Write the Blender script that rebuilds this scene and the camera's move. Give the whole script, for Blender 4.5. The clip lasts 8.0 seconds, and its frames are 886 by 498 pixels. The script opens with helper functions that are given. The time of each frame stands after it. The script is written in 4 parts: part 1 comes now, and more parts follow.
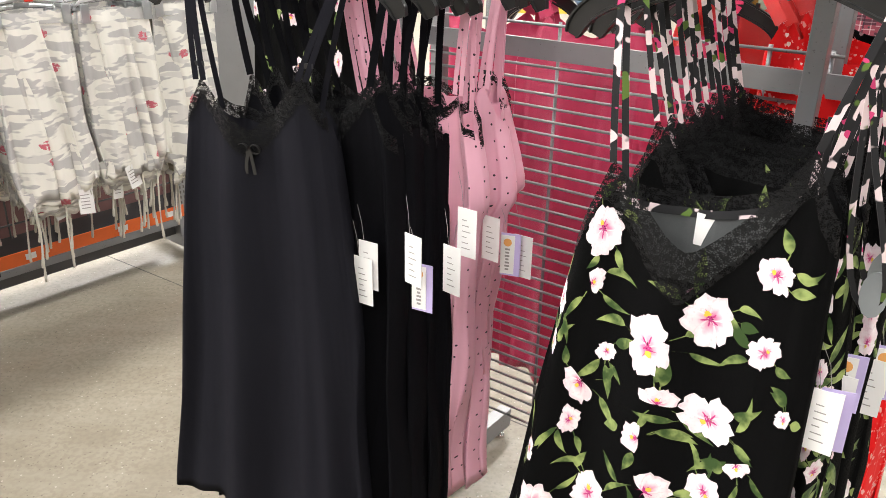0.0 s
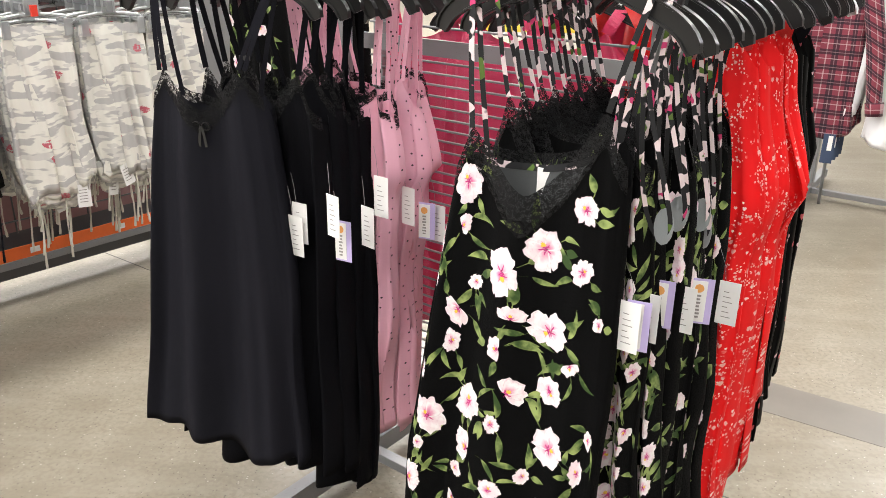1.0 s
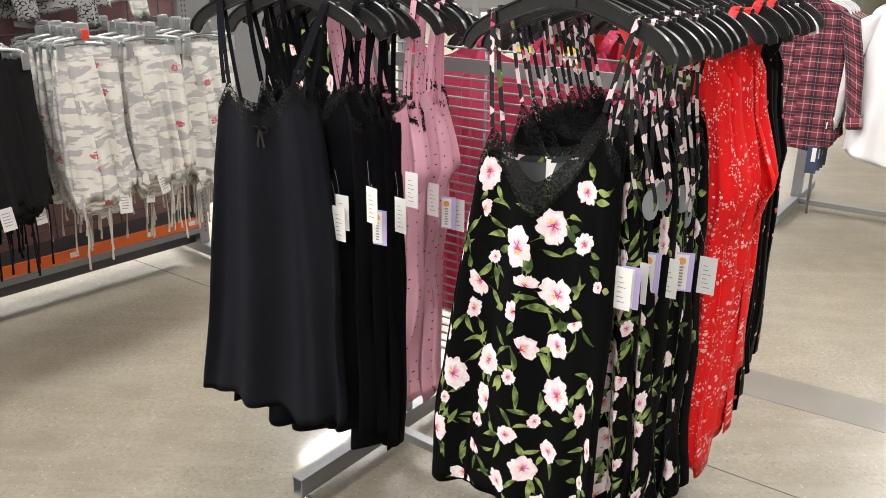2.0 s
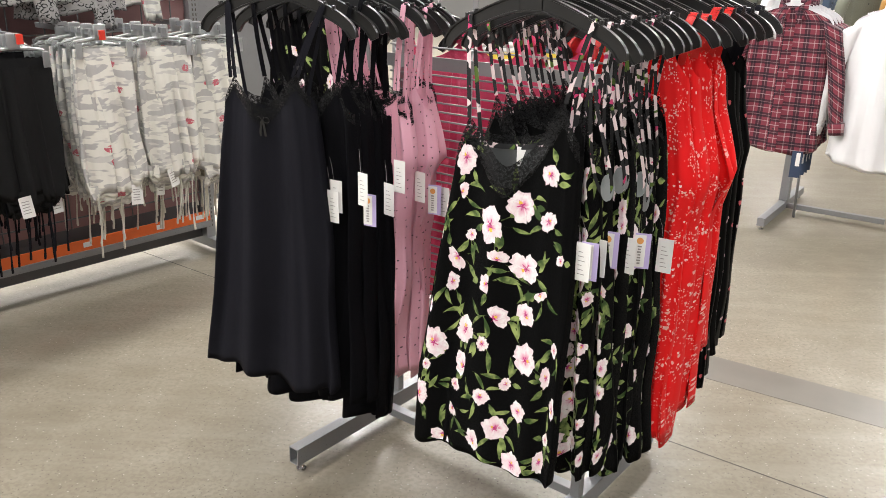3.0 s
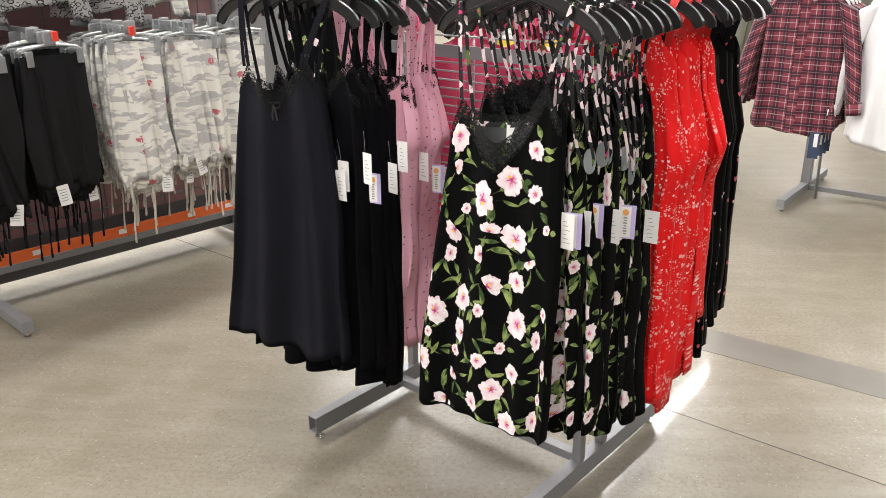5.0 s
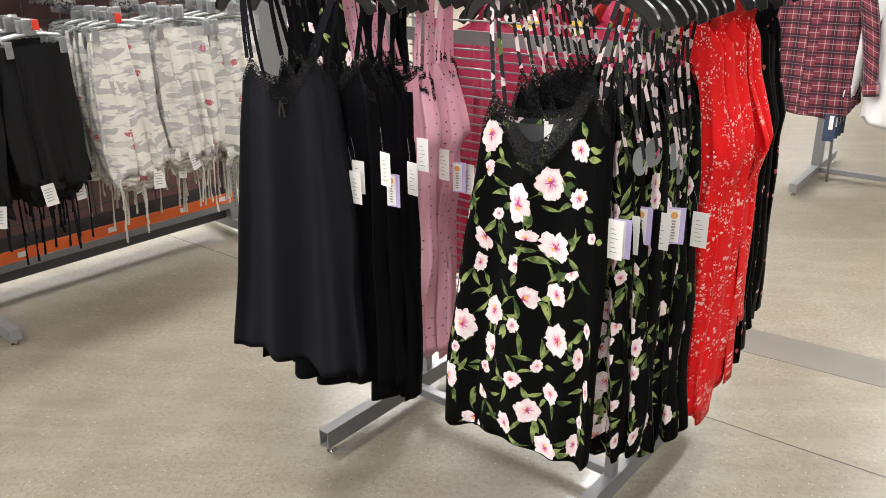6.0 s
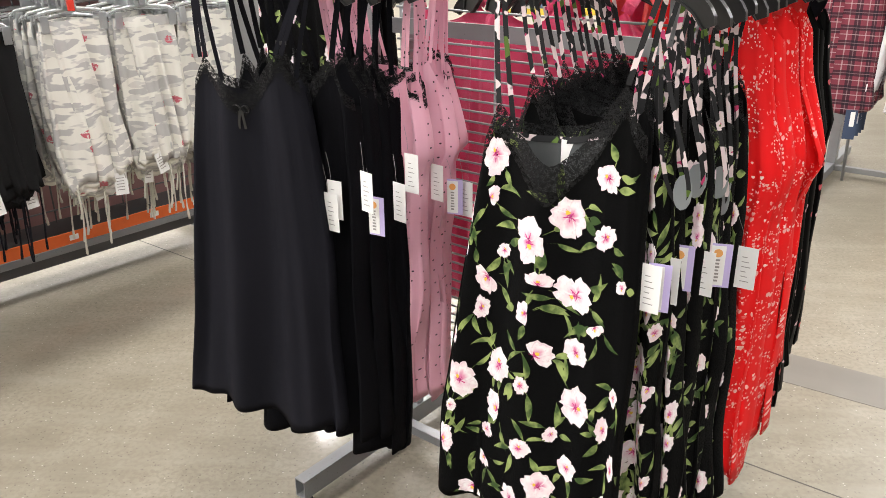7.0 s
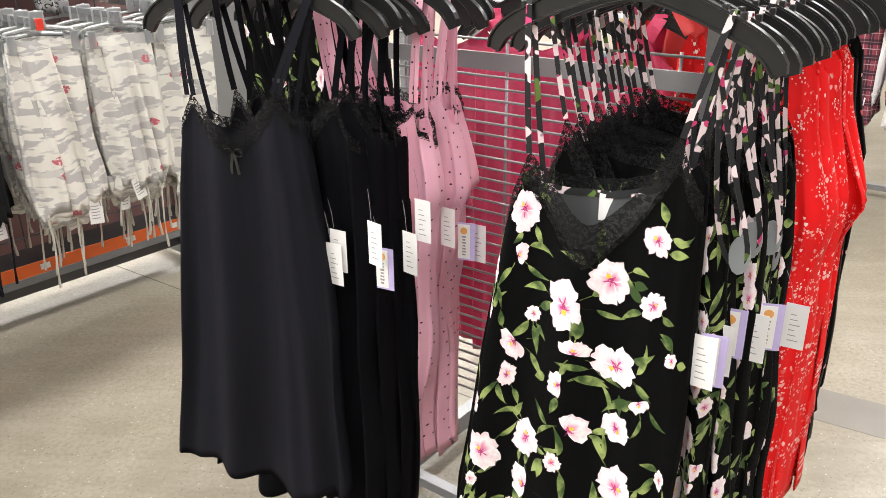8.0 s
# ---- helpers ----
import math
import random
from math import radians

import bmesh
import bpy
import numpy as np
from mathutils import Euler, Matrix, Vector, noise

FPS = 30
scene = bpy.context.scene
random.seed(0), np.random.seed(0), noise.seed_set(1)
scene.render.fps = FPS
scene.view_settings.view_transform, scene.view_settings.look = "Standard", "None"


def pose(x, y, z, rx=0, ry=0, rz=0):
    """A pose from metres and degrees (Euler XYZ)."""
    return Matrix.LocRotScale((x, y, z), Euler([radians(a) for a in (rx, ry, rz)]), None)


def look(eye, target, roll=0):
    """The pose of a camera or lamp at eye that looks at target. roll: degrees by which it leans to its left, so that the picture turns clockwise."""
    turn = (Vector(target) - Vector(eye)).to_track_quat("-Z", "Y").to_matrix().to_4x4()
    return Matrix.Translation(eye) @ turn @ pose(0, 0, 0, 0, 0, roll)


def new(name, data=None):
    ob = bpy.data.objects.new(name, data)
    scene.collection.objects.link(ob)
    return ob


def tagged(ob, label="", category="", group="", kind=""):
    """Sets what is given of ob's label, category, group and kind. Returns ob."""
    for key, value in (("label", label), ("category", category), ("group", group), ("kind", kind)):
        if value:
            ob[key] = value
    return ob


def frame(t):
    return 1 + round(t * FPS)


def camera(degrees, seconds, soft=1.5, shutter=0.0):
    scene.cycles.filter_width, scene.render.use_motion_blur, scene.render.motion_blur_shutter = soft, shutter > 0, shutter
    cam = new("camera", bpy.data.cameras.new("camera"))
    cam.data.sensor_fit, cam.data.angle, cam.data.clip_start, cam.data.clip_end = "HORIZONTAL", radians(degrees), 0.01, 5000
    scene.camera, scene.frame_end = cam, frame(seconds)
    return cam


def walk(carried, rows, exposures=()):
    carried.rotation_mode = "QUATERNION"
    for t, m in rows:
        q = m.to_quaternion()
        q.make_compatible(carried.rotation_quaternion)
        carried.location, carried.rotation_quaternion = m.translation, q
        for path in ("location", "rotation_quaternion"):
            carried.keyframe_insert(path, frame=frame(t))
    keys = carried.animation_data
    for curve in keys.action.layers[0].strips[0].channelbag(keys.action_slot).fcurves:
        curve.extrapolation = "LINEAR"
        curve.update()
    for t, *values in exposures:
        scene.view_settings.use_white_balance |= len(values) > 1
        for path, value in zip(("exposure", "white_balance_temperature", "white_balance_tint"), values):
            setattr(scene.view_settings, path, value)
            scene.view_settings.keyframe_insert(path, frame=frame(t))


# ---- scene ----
cam = camera(57.8, 8.0, 0.85)
PATH = [
    (0, (0.04, -0.022, 1.577), (0.013, 1.817, 0.791), 1.0),
    (0.5, (0.187, -0.177, 1.576), (0.162, 1.673, 0.818), 1.3),
    (1, (0.233, -0.329, 1.576), (0.179, 1.531, 0.844), 0.9),
    (1.5, (0.189, -0.479, 1.598), (0.132, 1.391, 0.89), 0.5),
    (2.8, (0.218, -0.784, 1.59), (0.161, 1.104, 0.932), 1.1),
    (3, (0.254, -0.813, 1.594), (0.184, 1.073, 0.932), 1.2),
    (3.5, (0.324, -0.906, 1.592), (0.214, 0.979, 0.933), 1.0),
    (4, (0.366, -0.968, 1.593), (0.227, 0.914, 0.931), 0.6),
    (5.5, (0.337, -0.891, 1.594), (0.182, 0.976, 0.894), -0.7),
    (6, (0.246, -0.758, 1.593), (0.117, 1.101, 0.867), -0.9),
    (6.5, (0.184, -0.629, 1.571), (0.069, 1.22, 0.819), -0.8),
    (7, (0.222, -0.414, 1.575), (0.113, 1.433, 0.816), -0.7),
    (7.5, (0.22, -0.288, 1.588), (0.13, 1.561, 0.83), -0.6),
    (8, (0.138, -0.237, 1.612), (0.089, 1.614, 0.857), -0.6),
]
walk(cam, [(t, look(eye, target, roll)) for t, eye, target, roll in PATH], [(0, 0.42), (1.5, 0.22), (3, 0.09), (4, 0.10), (6, 0.13), (8, 0.36)])

# ---- light ----
world = bpy.data.worlds.new("store_air")
scene.world = world
world.use_nodes = True
world.node_tree.nodes["Background"].inputs[0].default_value = (0.9, 0.95, 1.0, 1)
world.node_tree.nodes["Background"].inputs[1].default_value = 0.05

U = Vector((0.585, 0.811, 0.0))      # along the rack's rails and the ceiling lights
V = Vector((0.811, -0.585, 0.0))     # along the rack's grid panel
D = Vector((0.53, 0.848, 0.0))       # along the ceiling lights
ACROSS = Vector((0.848, -0.53, 0.0))
CEIL = 5.15
# middles of the ceiling lights, row by row, and how far each row is set back;
# the last two rows are added, unseen, to light the garments' fronts
STRIPS = [Vector((3.5, 11.05, 0)) + 3.5 * k * ACROSS - back * D for k, back in ((-4, 7), (-2, 7), (-1, 7), (0, 7), (1, 12), (2, 10))]
for mid, watts in zip(STRIPS, (300, 2550, 2000, 1080, 720, 740)):
    lamp = bpy.data.lights.new("strip_light", "AREA")
    lamp.shape, lamp.size, lamp.size_y = "RECTANGLE", 0.16, 30.0
    lamp.energy, lamp.color = watts, (1.0, 0.975, 0.945)
    ob = new("strip_light", lamp)
    ob.matrix_world = pose(mid.x, mid.y, CEIL - 0.16, 0, 0, math.degrees(math.atan2(D.y, D.x)) - 90)


# ---- materials ----
class Nodes:
    def __init__(self, name):
        self.m = bpy.data.materials.new(name)
        self.m.use_nodes = True
        self.t = self.m.node_tree
        self.b = self.t.nodes["Principled BSDF"]

    def n(self, kind, out=0, props=None, **ins):
        node = self.t.nodes.new("ShaderNode" + kind)
        p = props or {}
        if "operation" in p:
            node.operation = p["operation"]
        if "data_type" in p:
            node.data_type = p["data_type"]
        if "interpolation_type" in p:
            node.interpolation_type = p["interpolation_type"]
        if "bands_direction" in p:
            node.bands_direction = p["bands_direction"]
        if "feature" in p:
            node.feature = p["feature"]
        if "voronoi_dimensions" in p:
            node.voronoi_dimensions = p["voronoi_dimensions"]
        for k, val in ins.items():
            self.put(node.inputs[int(k[1:])] if k[0] == "i" and k[1:].isdigit() else node.inputs[k], val)
        return node.outputs[out]

    def put(self, sock, val):
        if isinstance(val, bpy.types.NodeSocket):
            self.t.links.new(val, sock)
        else:
            if sock.type == "RGBA" and len(val) == 3:
                val = (*val, 1)
            sock.default_value = val

    def math(self, op, a, b=0.0, c=0.0):
        return self.n("Math", 0, {"operation": op}, i0=a, i1=b, i2=c)

    def mix(self, fac, a, b):
        return self.n("Mix", 2, {"data_type": "RGBA"}, i0=fac, i6=a, i7=b)

    def step(self, x, lo, hi):
        return self.n("MapRange", 0, {"interpolation_type": "SMOOTHSTEP"}, i0=x, i1=lo, i2=hi, i3=0.0, i4=1.0)

    def uv(self, sx=1.0, sy=1.0, shift=False):
        c = self.n("UVMap")
        loc = (0, 0, 0)
        if shift:
            rnd = self.n("ObjectInfo", 5)
            loc = self.n("CombineXYZ", 0, None, i0=self.math("MULTIPLY", rnd, 7.3), i1=self.math("MULTIPLY", rnd, 3.1))
        return self.n("Mapping", 0, None, i0=c, i1=loc, i3=(sx, sy, 1))

    def obj(self):
        return self.n("TexCoord", 3)

    def noise(self, vec, scale, detail=3.0, rough=0.5, out=0):
        return self.n("TexNoise", out, None, Vector=vec, Scale=scale, Detail=detail, Roughness=rough)

    def done(self, color, rough=0.6, metal=0.0, bump=None, dist=0.002, strength=0.4, sheen=0.0, spec=0.5):
        self.put(self.b.inputs["Base Color"], color)
        self.put(self.b.inputs["Roughness"], rough)
        self.b.inputs["Metallic"].default_value = metal
        self.b.inputs["Specular IOR Level"].default_value = spec
        if sheen:
            self.b.inputs["Sheen Weight"].default_value = sheen
            self.b.inputs["Sheen Roughness"].default_value = 0.4
        if bump is not None:
            self.put(self.b.inputs["Normal"], self.n("Bump", 0, None, Strength=strength, Distance=dist, Height=bump))
        return self.m


def cloth(name, color, rough=0.75, sheen=0.15, creases=0.5, spec=0.3, vary=0.12):
    g = Nodes(name)
    o = g.uv(shift=True)
    big = g.noise(o, 9, 3)
    weave = g.n("TexWave", 0, {"bands_direction": "Y"}, Vector=o, Scale=420.0, Distortion=0.5)
    hang = g.noise(g.n("Mapping", 0, None, i0=o, i3=(24, 1.6, 1)), 1.0, 2)
    h = g.math("ADD", g.math("ADD", g.math("MULTIPLY", big, creases * 0.6), g.math("MULTIPLY", hang, 1.6)), g.math("MULTIPLY", weave, 0.05))
    dark = [c * (1 - vary) for c in color]
    lite = [min(1, c * (1 + vary)) for c in color]
    return g.done(g.mix(big, dark, lite), rough, 0, h, 0.009, 0.6, sheen, spec)


def printed(name, make, rough=0.75, sheen=0.1, spec=0.3, creases=0.5):
    g = Nodes(name)
    o = g.uv(shift=True)
    color = make(g, o)
    big = g.noise(o, 9, 3)
    return g.done(g.mix(g.math("MULTIPLY", big, 0.18), color, (0.02, 0.02, 0.02)), rough, 0, g.math("ADD", g.math("MULTIPLY", big, creases * 0.6), g.math("MULTIPLY", g.noise(g.n("Mapping", 0, None, i0=o, i3=(24, 1.6, 1)), 1.0, 2), 1.4)), 0.008, 0.55, sheen, spec)


def cell(g, vec, scale, randomness=1.0):
    """Cell coordinates of a scattered print: x, y from the cell's centre in metres, and its random colour."""
    node = g.t.nodes.new("ShaderNodeTexVoronoi")
    node.voronoi_dimensions = "2D"
    g.put(node.inputs["Vector"], vec)
    node.inputs["Scale"].default_value = scale
    node.inputs["Randomness"].default_value = randomness
    d = g.n("VectorMath", 0, {"operation": "SUBTRACT"}, i0=vec, i1=node.outputs["Position"])
    node2 = g.t.nodes.new("ShaderNodeSeparateXYZ")
    g.put(node2.inputs[0], d)
    return node2.outputs[0], node2.outputs[1], node.outputs["Color"], node.outputs["Distance"]


def dots(base, ink, scale, radius):
    def make(g, o):
        x, y, c, _ = cell(g, o, scale, 0.45)
        r = g.math("SQRT", g.math("ADD", g.math("MULTIPLY", x, x), g.math("MULTIPLY", y, y)))
        return g.mix(g.step(r, radius, radius * 0.7), base, ink)
    return make


def hearts(base, inks, scale, size, keep, layers=2, cluster=False):
    """Scattered small hearts; keep: the share of cells that carry one."""
    def make(g, o):
        col = base
        for k, sc in enumerate((scale, scale * 2.1)[:layers]):
            vec = g.n("VectorMath", 0, {"operation": "ADD"}, i0=o, i1=(k * 3.7, k * 1.9, 0))
            x, y, c, _ = cell(g, vec, sc, 1.0)
            sep = g.n("SeparateColor", 0, None, i0=c)
            sep2 = g.n("SeparateColor", 1, None, i0=c)
            s = size / (1 + 0.9 * k)
            s = g.math("MULTIPLY", g.math("ADD", sep2, 0.5), s)
            X, Y = g.math("DIVIDE", x, s), g.math("DIVIDE", y, s)
            X2 = g.math("MULTIPLY", X, X)
            q = g.math("SUBTRACT", g.math("ADD", X2, g.math("MULTIPLY", Y, Y)), 1.0)
            f = g.math("SUBTRACT", g.math("POWER", q, 3.0), g.math("MULTIPLY", X2, g.math("MULTIPLY", Y, g.math("MULTIPLY", Y, Y))))
            inside = g.math("MULTIPLY", g.step(f, 0.05, -0.05), g.math("LESS_THAN", sep, keep))
            if cluster:
                inside = g.math("MULTIPLY", inside, g.step(g.noise(o, 13 + 5 * k, 2), 0.49, 0.55))
            ink = g.mix(g.math("GREATER_THAN", sep2, 0.5), inks[0], inks[1])
            col = g.mix(inside, col, ink)
        return col
    return make


def camouflage(g, o):
    warp = g.n("Mapping", 0, None, i0=o, i3=(1.0, 2.6, 1))
    a, b = g.noise(warp, 9, 2), g.noise(g.n("Mapping", 0, None, i0=warp, i1=(4, 2, 0)), 11, 2)
    col = g.mix(g.step(a, 0.50, 0.54), (0.86, 0.84, 0.775), (0.53, 0.52, 0.51))
    col = g.mix(g.step(b, 0.58, 0.61), col, (0.70, 0.68, 0.645))
    x, y, c, _ = cell(g, o, 6.0)
    sep = g.n("SeparateColor", 0, None, i0=c)
    r = g.math("SQRT", g.math("ADD", g.math("MULTIPLY", x, x), g.math("MULTIPLY", y, y)))
    th = g.math("ARCTAN2", y, x)
    petal = g.math("MULTIPLY", g.math("ADD", 0.4, g.math("MULTIPLY", g.noise(o, 90, 2), 2.4)), 0.009)
    fl = g.math("MULTIPLY", g.math("LESS_THAN", r, petal), g.math("LESS_THAN", sep, 0.6))
    return g.mix(g.math("MULTIPLY", fl, g.step(g.noise(o, 120, 1), 0.3, 0.5)), col, (0.62, 0.15, 0.19))


def leopard(g, o):
    node = g.t.nodes.new("ShaderNodeTexVoronoi")
    node.voronoi_dimensions = "2D"
    g.put(node.inputs["Vector"], o)
    node.inputs["Scale"].default_value = 48
    d = node.outputs["Distance"]
    ring = g.math("MULTIPLY", g.step(d, 0.22, 0.3), g.step(d, 0.5, 0.42))
    br = g.step(g.noise(o, 55, 1), 0.42, 0.5)
    return g.mix(g.math("MULTIPLY", ring, br), (0.40, 0.39, 0.385), (0.012, 0.012, 0.012))


def plaid(g, o):
    s = g.t.nodes.new("ShaderNodeSeparateXYZ")
    g.put(s.inputs[0], o)
    col = (0.20, 0.040, 0.060)
    for axis in (0, 1):
        p = g.math("FRACT", g.math("MULTIPLY", s.outputs[axis], 1 / 0.078))
        wide = g.math("MULTIPLY", g.math("GREATER_THAN", p, 0.55), g.math("LESS_THAN", p, 0.9))
        thin = g.math("MULTIPLY", g.math("GREATER_THAN", p, 0.25), g.math("LESS_THAN", p, 0.31))
        thin2 = g.math("MULTIPLY", g.math("GREATER_THAN", p, 0.70), g.math("LESS_THAN", p, 0.75))
        col = g.mix(g.math("MULTIPLY", wide, 0.72), col, (0.010, 0.010, 0.018))
        col = g.mix(g.math("MULTIPLY", thin, 0.42), col, (0.60, 0.48, 0.48))
        col = g.mix(g.math("MULTIPLY", thin2, 0.25), col, (0.5, 0.34, 0.36))
    return col


def strap_print(g, o):
    n = g.noise(o, 30, 1)
    col = g.mix(g.step(n, 0.53, 0.55), (0.012, 0.012, 0.014), (0.80, 0.66, 0.68))
    m = g.noise(g.n("Mapping", 0, None, i0=o, i1=(5, 9, 0)), 30, 1)
    col = g.mix(g.step(m, 0.65, 0.67), col, (0.10, 0.17, 0.03))
    k = g.noise(g.n("Mapping", 0, None, i0=o, i1=(1, 19, 0)), 40, 1)
    return g.mix(g.step(k, 0.66, 0.67), col, (0.62, 0.05, 0.18))


def lace_material(name, color):
    g = Nodes(name)
    o = g.uv()
    v1 = g.n("TexVoronoi", 0, {"feature": "DISTANCE_TO_EDGE", "voronoi_dimensions": "2D"}, Vector=o, Scale=330.0)
    big = g.noise(o, 150, 3, 0.6)
    net = g.step(v1, 0.20, 0.10)
    motif = g.step(big, 0.46, 0.54)
    alpha = g.math("MAXIMUM", net, motif)
    g.put(g.b.inputs["Alpha"], alpha)
    return g.done(g.mix(motif, color, [min(1, c * 1.4) for c in color]), 0.45, 0, g.math("ADD", big, net), 0.002, 0.8, 0.0, 0.18)


def metal_paint(name, color, rough=0.42, metal=0.35):
    g = Nodes(name)
    o = g.obj()
    a, b = g.noise(o, 14, 4), g.noise(o, 160, 2)
    col = g.mix(a, [c * 0.88 for c in color], [c * 1.08 for c in color])
    return g.done(g.mix(g.step(b, 0.68, 0.74), col, [c * 0.6 for c in color]), g.math("ADD", rough - 0.08, g.math("MULTIPLY", a, 0.16)), metal, b, 0.0004, 0.3)


def plain(name, color, rough=0.5, metal=0.0, vary=0.1, scale=20.0):
    g = Nodes(name)
    a = g.noise(g.obj(), scale, 4)
    return g.done(g.mix(a, [c * (1 - vary) for c in color], [min(1, c * (1 + vary)) for c in color]), g.math("ADD", rough - 0.05, g.math("MULTIPLY", a, 0.1)), metal, a, 0.0006, 0.3)


def concrete():
    g = Nodes("polished_concrete")
    o = g.obj()
    a, b, c = g.noise(o, 0.9, 5, 0.6), g.noise(o, 5.5, 5, 0.6), g.noise(o, 60, 3)
    col = g.mix(g.step(a, 0.3, 0.7), (0.200, 0.175, 0.132), (0.272, 0.242, 0.190))
    col = g.mix(g.math("MULTIPLY", g.step(b, 0.35, 0.75), 0.5), col, (0.335, 0.303, 0.245))
    col = g.mix(g.math("MULTIPLY", g.step(c, 0.42, 0.62), 0.55), col, (0.185, 0.16, 0.122))
    grit = g.n("TexVoronoi", 0, None, Vector=o, Scale=95.0)
    gritc = g.n("SeparateColor", 0, None, i0=g.n("TexVoronoi", 1, None, Vector=o, Scale=95.0))
    dark = g.math("MULTIPLY", g.step(grit, 0.32, 0.2), g.math("GREATER_THAN", gritc, 0.82))
    lite = g.math("MULTIPLY", g.step(grit, 0.32, 0.2), g.math("LESS_THAN", gritc, 0.05))
    col = g.mix(g.math("MULTIPLY", dark, 0.62), col, (0.08, 0.065, 0.05))
    col = g.mix(g.math("MULTIPLY", lite, 0.5), col, (0.62, 0.59, 0.53))
    stain = g.step(g.noise(o, 2.3, 6, 0.7), 0.62, 0.78)
    col = g.mix(g.math("MULTIPLY", stain, 0.35), col, (0.15, 0.125, 0.095))
    streak = g.noise(g.n("Mapping", 0, None, i0=o, i2=(0, 0, math.radians(35)), i3=(1.2, 9.0, 1)), 1.0, 4, 0.6)
    col = g.mix(g.math("MULTIPLY", g.step(streak, 0.42, 0.7), 0.28), col, (0.36, 0.33, 0.275))
    g.b.inputs["Coat Weight"].default_value = 0.32
    g.b.inputs["Coat IOR"].default_value = 1.38
    g.put(g.b.inputs["Coat Roughness"], g.math("ADD", 0.03, g.math("MULTIPLY", b, 0.07)))
    return g.done(col, g.math("ADD", 0.24, g.math("MULTIPLY", a, 0.14)), 0, c, 0.0001, 0.05, 0, 0.42)


M_FLOOR = concrete()
M_BAND = plain("dark_floor_inlay", (0.17, 0.155, 0.135), 0.3, 0, 0.15, 8)
M_JOINT = plain("joint_filler", (0.09, 0.08, 0.07), 0.7)
M_CEIL = plain("painted_ceiling", (0.22, 0.22, 0.22), 0.8, 0, 0.05, 2)
M_WALL = plain("painted_wall", (0.30, 0.295, 0.285), 0.7, 0, 0.06, 1.5)
M_STEEL = metal_paint("grey_powder_coat", (0.27, 0.275, 0.285))
M_WIRE = metal_paint("grey_wire", (0.27, 0.27, 0.28), 0.35, 0.6)
M_DARKSTEEL = metal_paint("dark_grey_steel", (0.11, 0.11, 0.115))
M_CHROME = plain("chrome", (0.75, 0.75, 0.76), 0.18, 1.0, 0.04)
M_HANGER = plain("black_plastic", (0.012, 0.012, 0.0125), 0.3, 0, 0.15, 30)
M_WHITEPLASTIC = plain("white_plastic", (0.78, 0.78, 0.80), 0.35)
M_RED = plain("red_plastic", (0.7, 0.05, 0.03), 0.4)
M_ORANGE = plain("orange_price_strip", (0.75, 0.14, 0.025), 0.45)
M_TAG = plain("white_card", (0.78, 0.77, 0.76), 0.6, 0, 0.03)
M_LAVENDER = plain("lavender_card", (0.50, 0.42, 0.70), 0.6, 0, 0.03)
M_NAVY = plain("navy_card", (0.03, 0.05, 0.10), 0.6)
M_INK = plain("grey_ink", (0.30, 0.28, 0.28), 0.7)
M_GOLD = plain("orange_ink", (0.75, 0.35, 0.10), 0.5)
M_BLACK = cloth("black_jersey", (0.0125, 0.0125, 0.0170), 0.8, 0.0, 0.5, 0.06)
# a darker copy of the jersey, for chemises behind the front one
M_BLACKREAR = cloth("rear_black_jersey", (0.0045, 0.0045, 0.0060), 0.8, 0.0, 0.5, 0.05)
M_BLACKLACE = lace_material("black_lace", (0.0035, 0.0035, 0.004))
M_FLORALBASE = cloth("black_printed_jersey", (0.0028, 0.0028, 0.003), 0.8, 0.0, 0.4, 0.05)
M_STRAPPRINT = printed("floral_strap", strap_print)
M_PINKDOT = printed("pink_dotted_jersey", dots((0.82, 0.43, 0.54), (0.02, 0.012, 0.016), 34, 0.0025))
M_PINK = cloth("pink_jersey", (0.66, 0.28, 0.37))
M_REDHEART = printed("red_heart_satin", hearts((0.80, 0.007, 0.009), ((0.86, 0.66, 0.62), (0.84, 0.44, 0.40)), 62, 0.0040, 0.5, 2, True), 0.65, 0.0, 0.2, 0.8)
M_BLACKHEART = printed("black_heart_satin", hearts((0.0022, 0.0021, 0.0022), ((0.74, 0.48, 0.52), (0.62, 0.12, 0.14)), 18, 0.0056, 0.6, 1), 0.55, 0.0, 0.06)
M_HOTPINK = cloth("hot_pink_satin", (0.60, 0.028, 0.11), 0.35, 0.2, 0.9, 0.5)
M_REDSATIN = cloth("red_satin", (0.66, 0.015, 0.012), 0.35, 0.2, 0.9, 0.5)
M_CAMO = printed("pale_camouflage_jersey", camouflage)
M_CAMODARK = cloth("tan_jersey", (0.30, 0.27, 0.21))
M_BLACKPANTS = cloth("black_fleece", (0.017, 0.017, 0.018), 0.9, 0.0, 0.4, 0.06)
M_LEOPARD = printed("grey_leopard_jersey", leopard)
M_PLAID = printed("burgundy_plaid_flannel", plaid, 0.85, 0.15, 0.2)
M_WHITE = cloth("white_cotton", (0.78, 0.78, 0.80), 0.8, 0.1, 0.7, 0.3, 0.03)
M_OLIVE = cloth("olive_twill", (0.17, 0.175, 0.135))
M_MUSTARD = cloth("mustard_twill", (0.30, 0.15, 0.03))
M_DENIM = cloth("blue_denim", (0.09, 0.13, 0.20))
M_CORD = cloth("pale_cord", (0.66, 0.63, 0.56), 0.85)
M_LINING = cloth("grey_lining", (0.26, 0.28, 0.29), 0.45, 0.0, 0.6, 0.4)
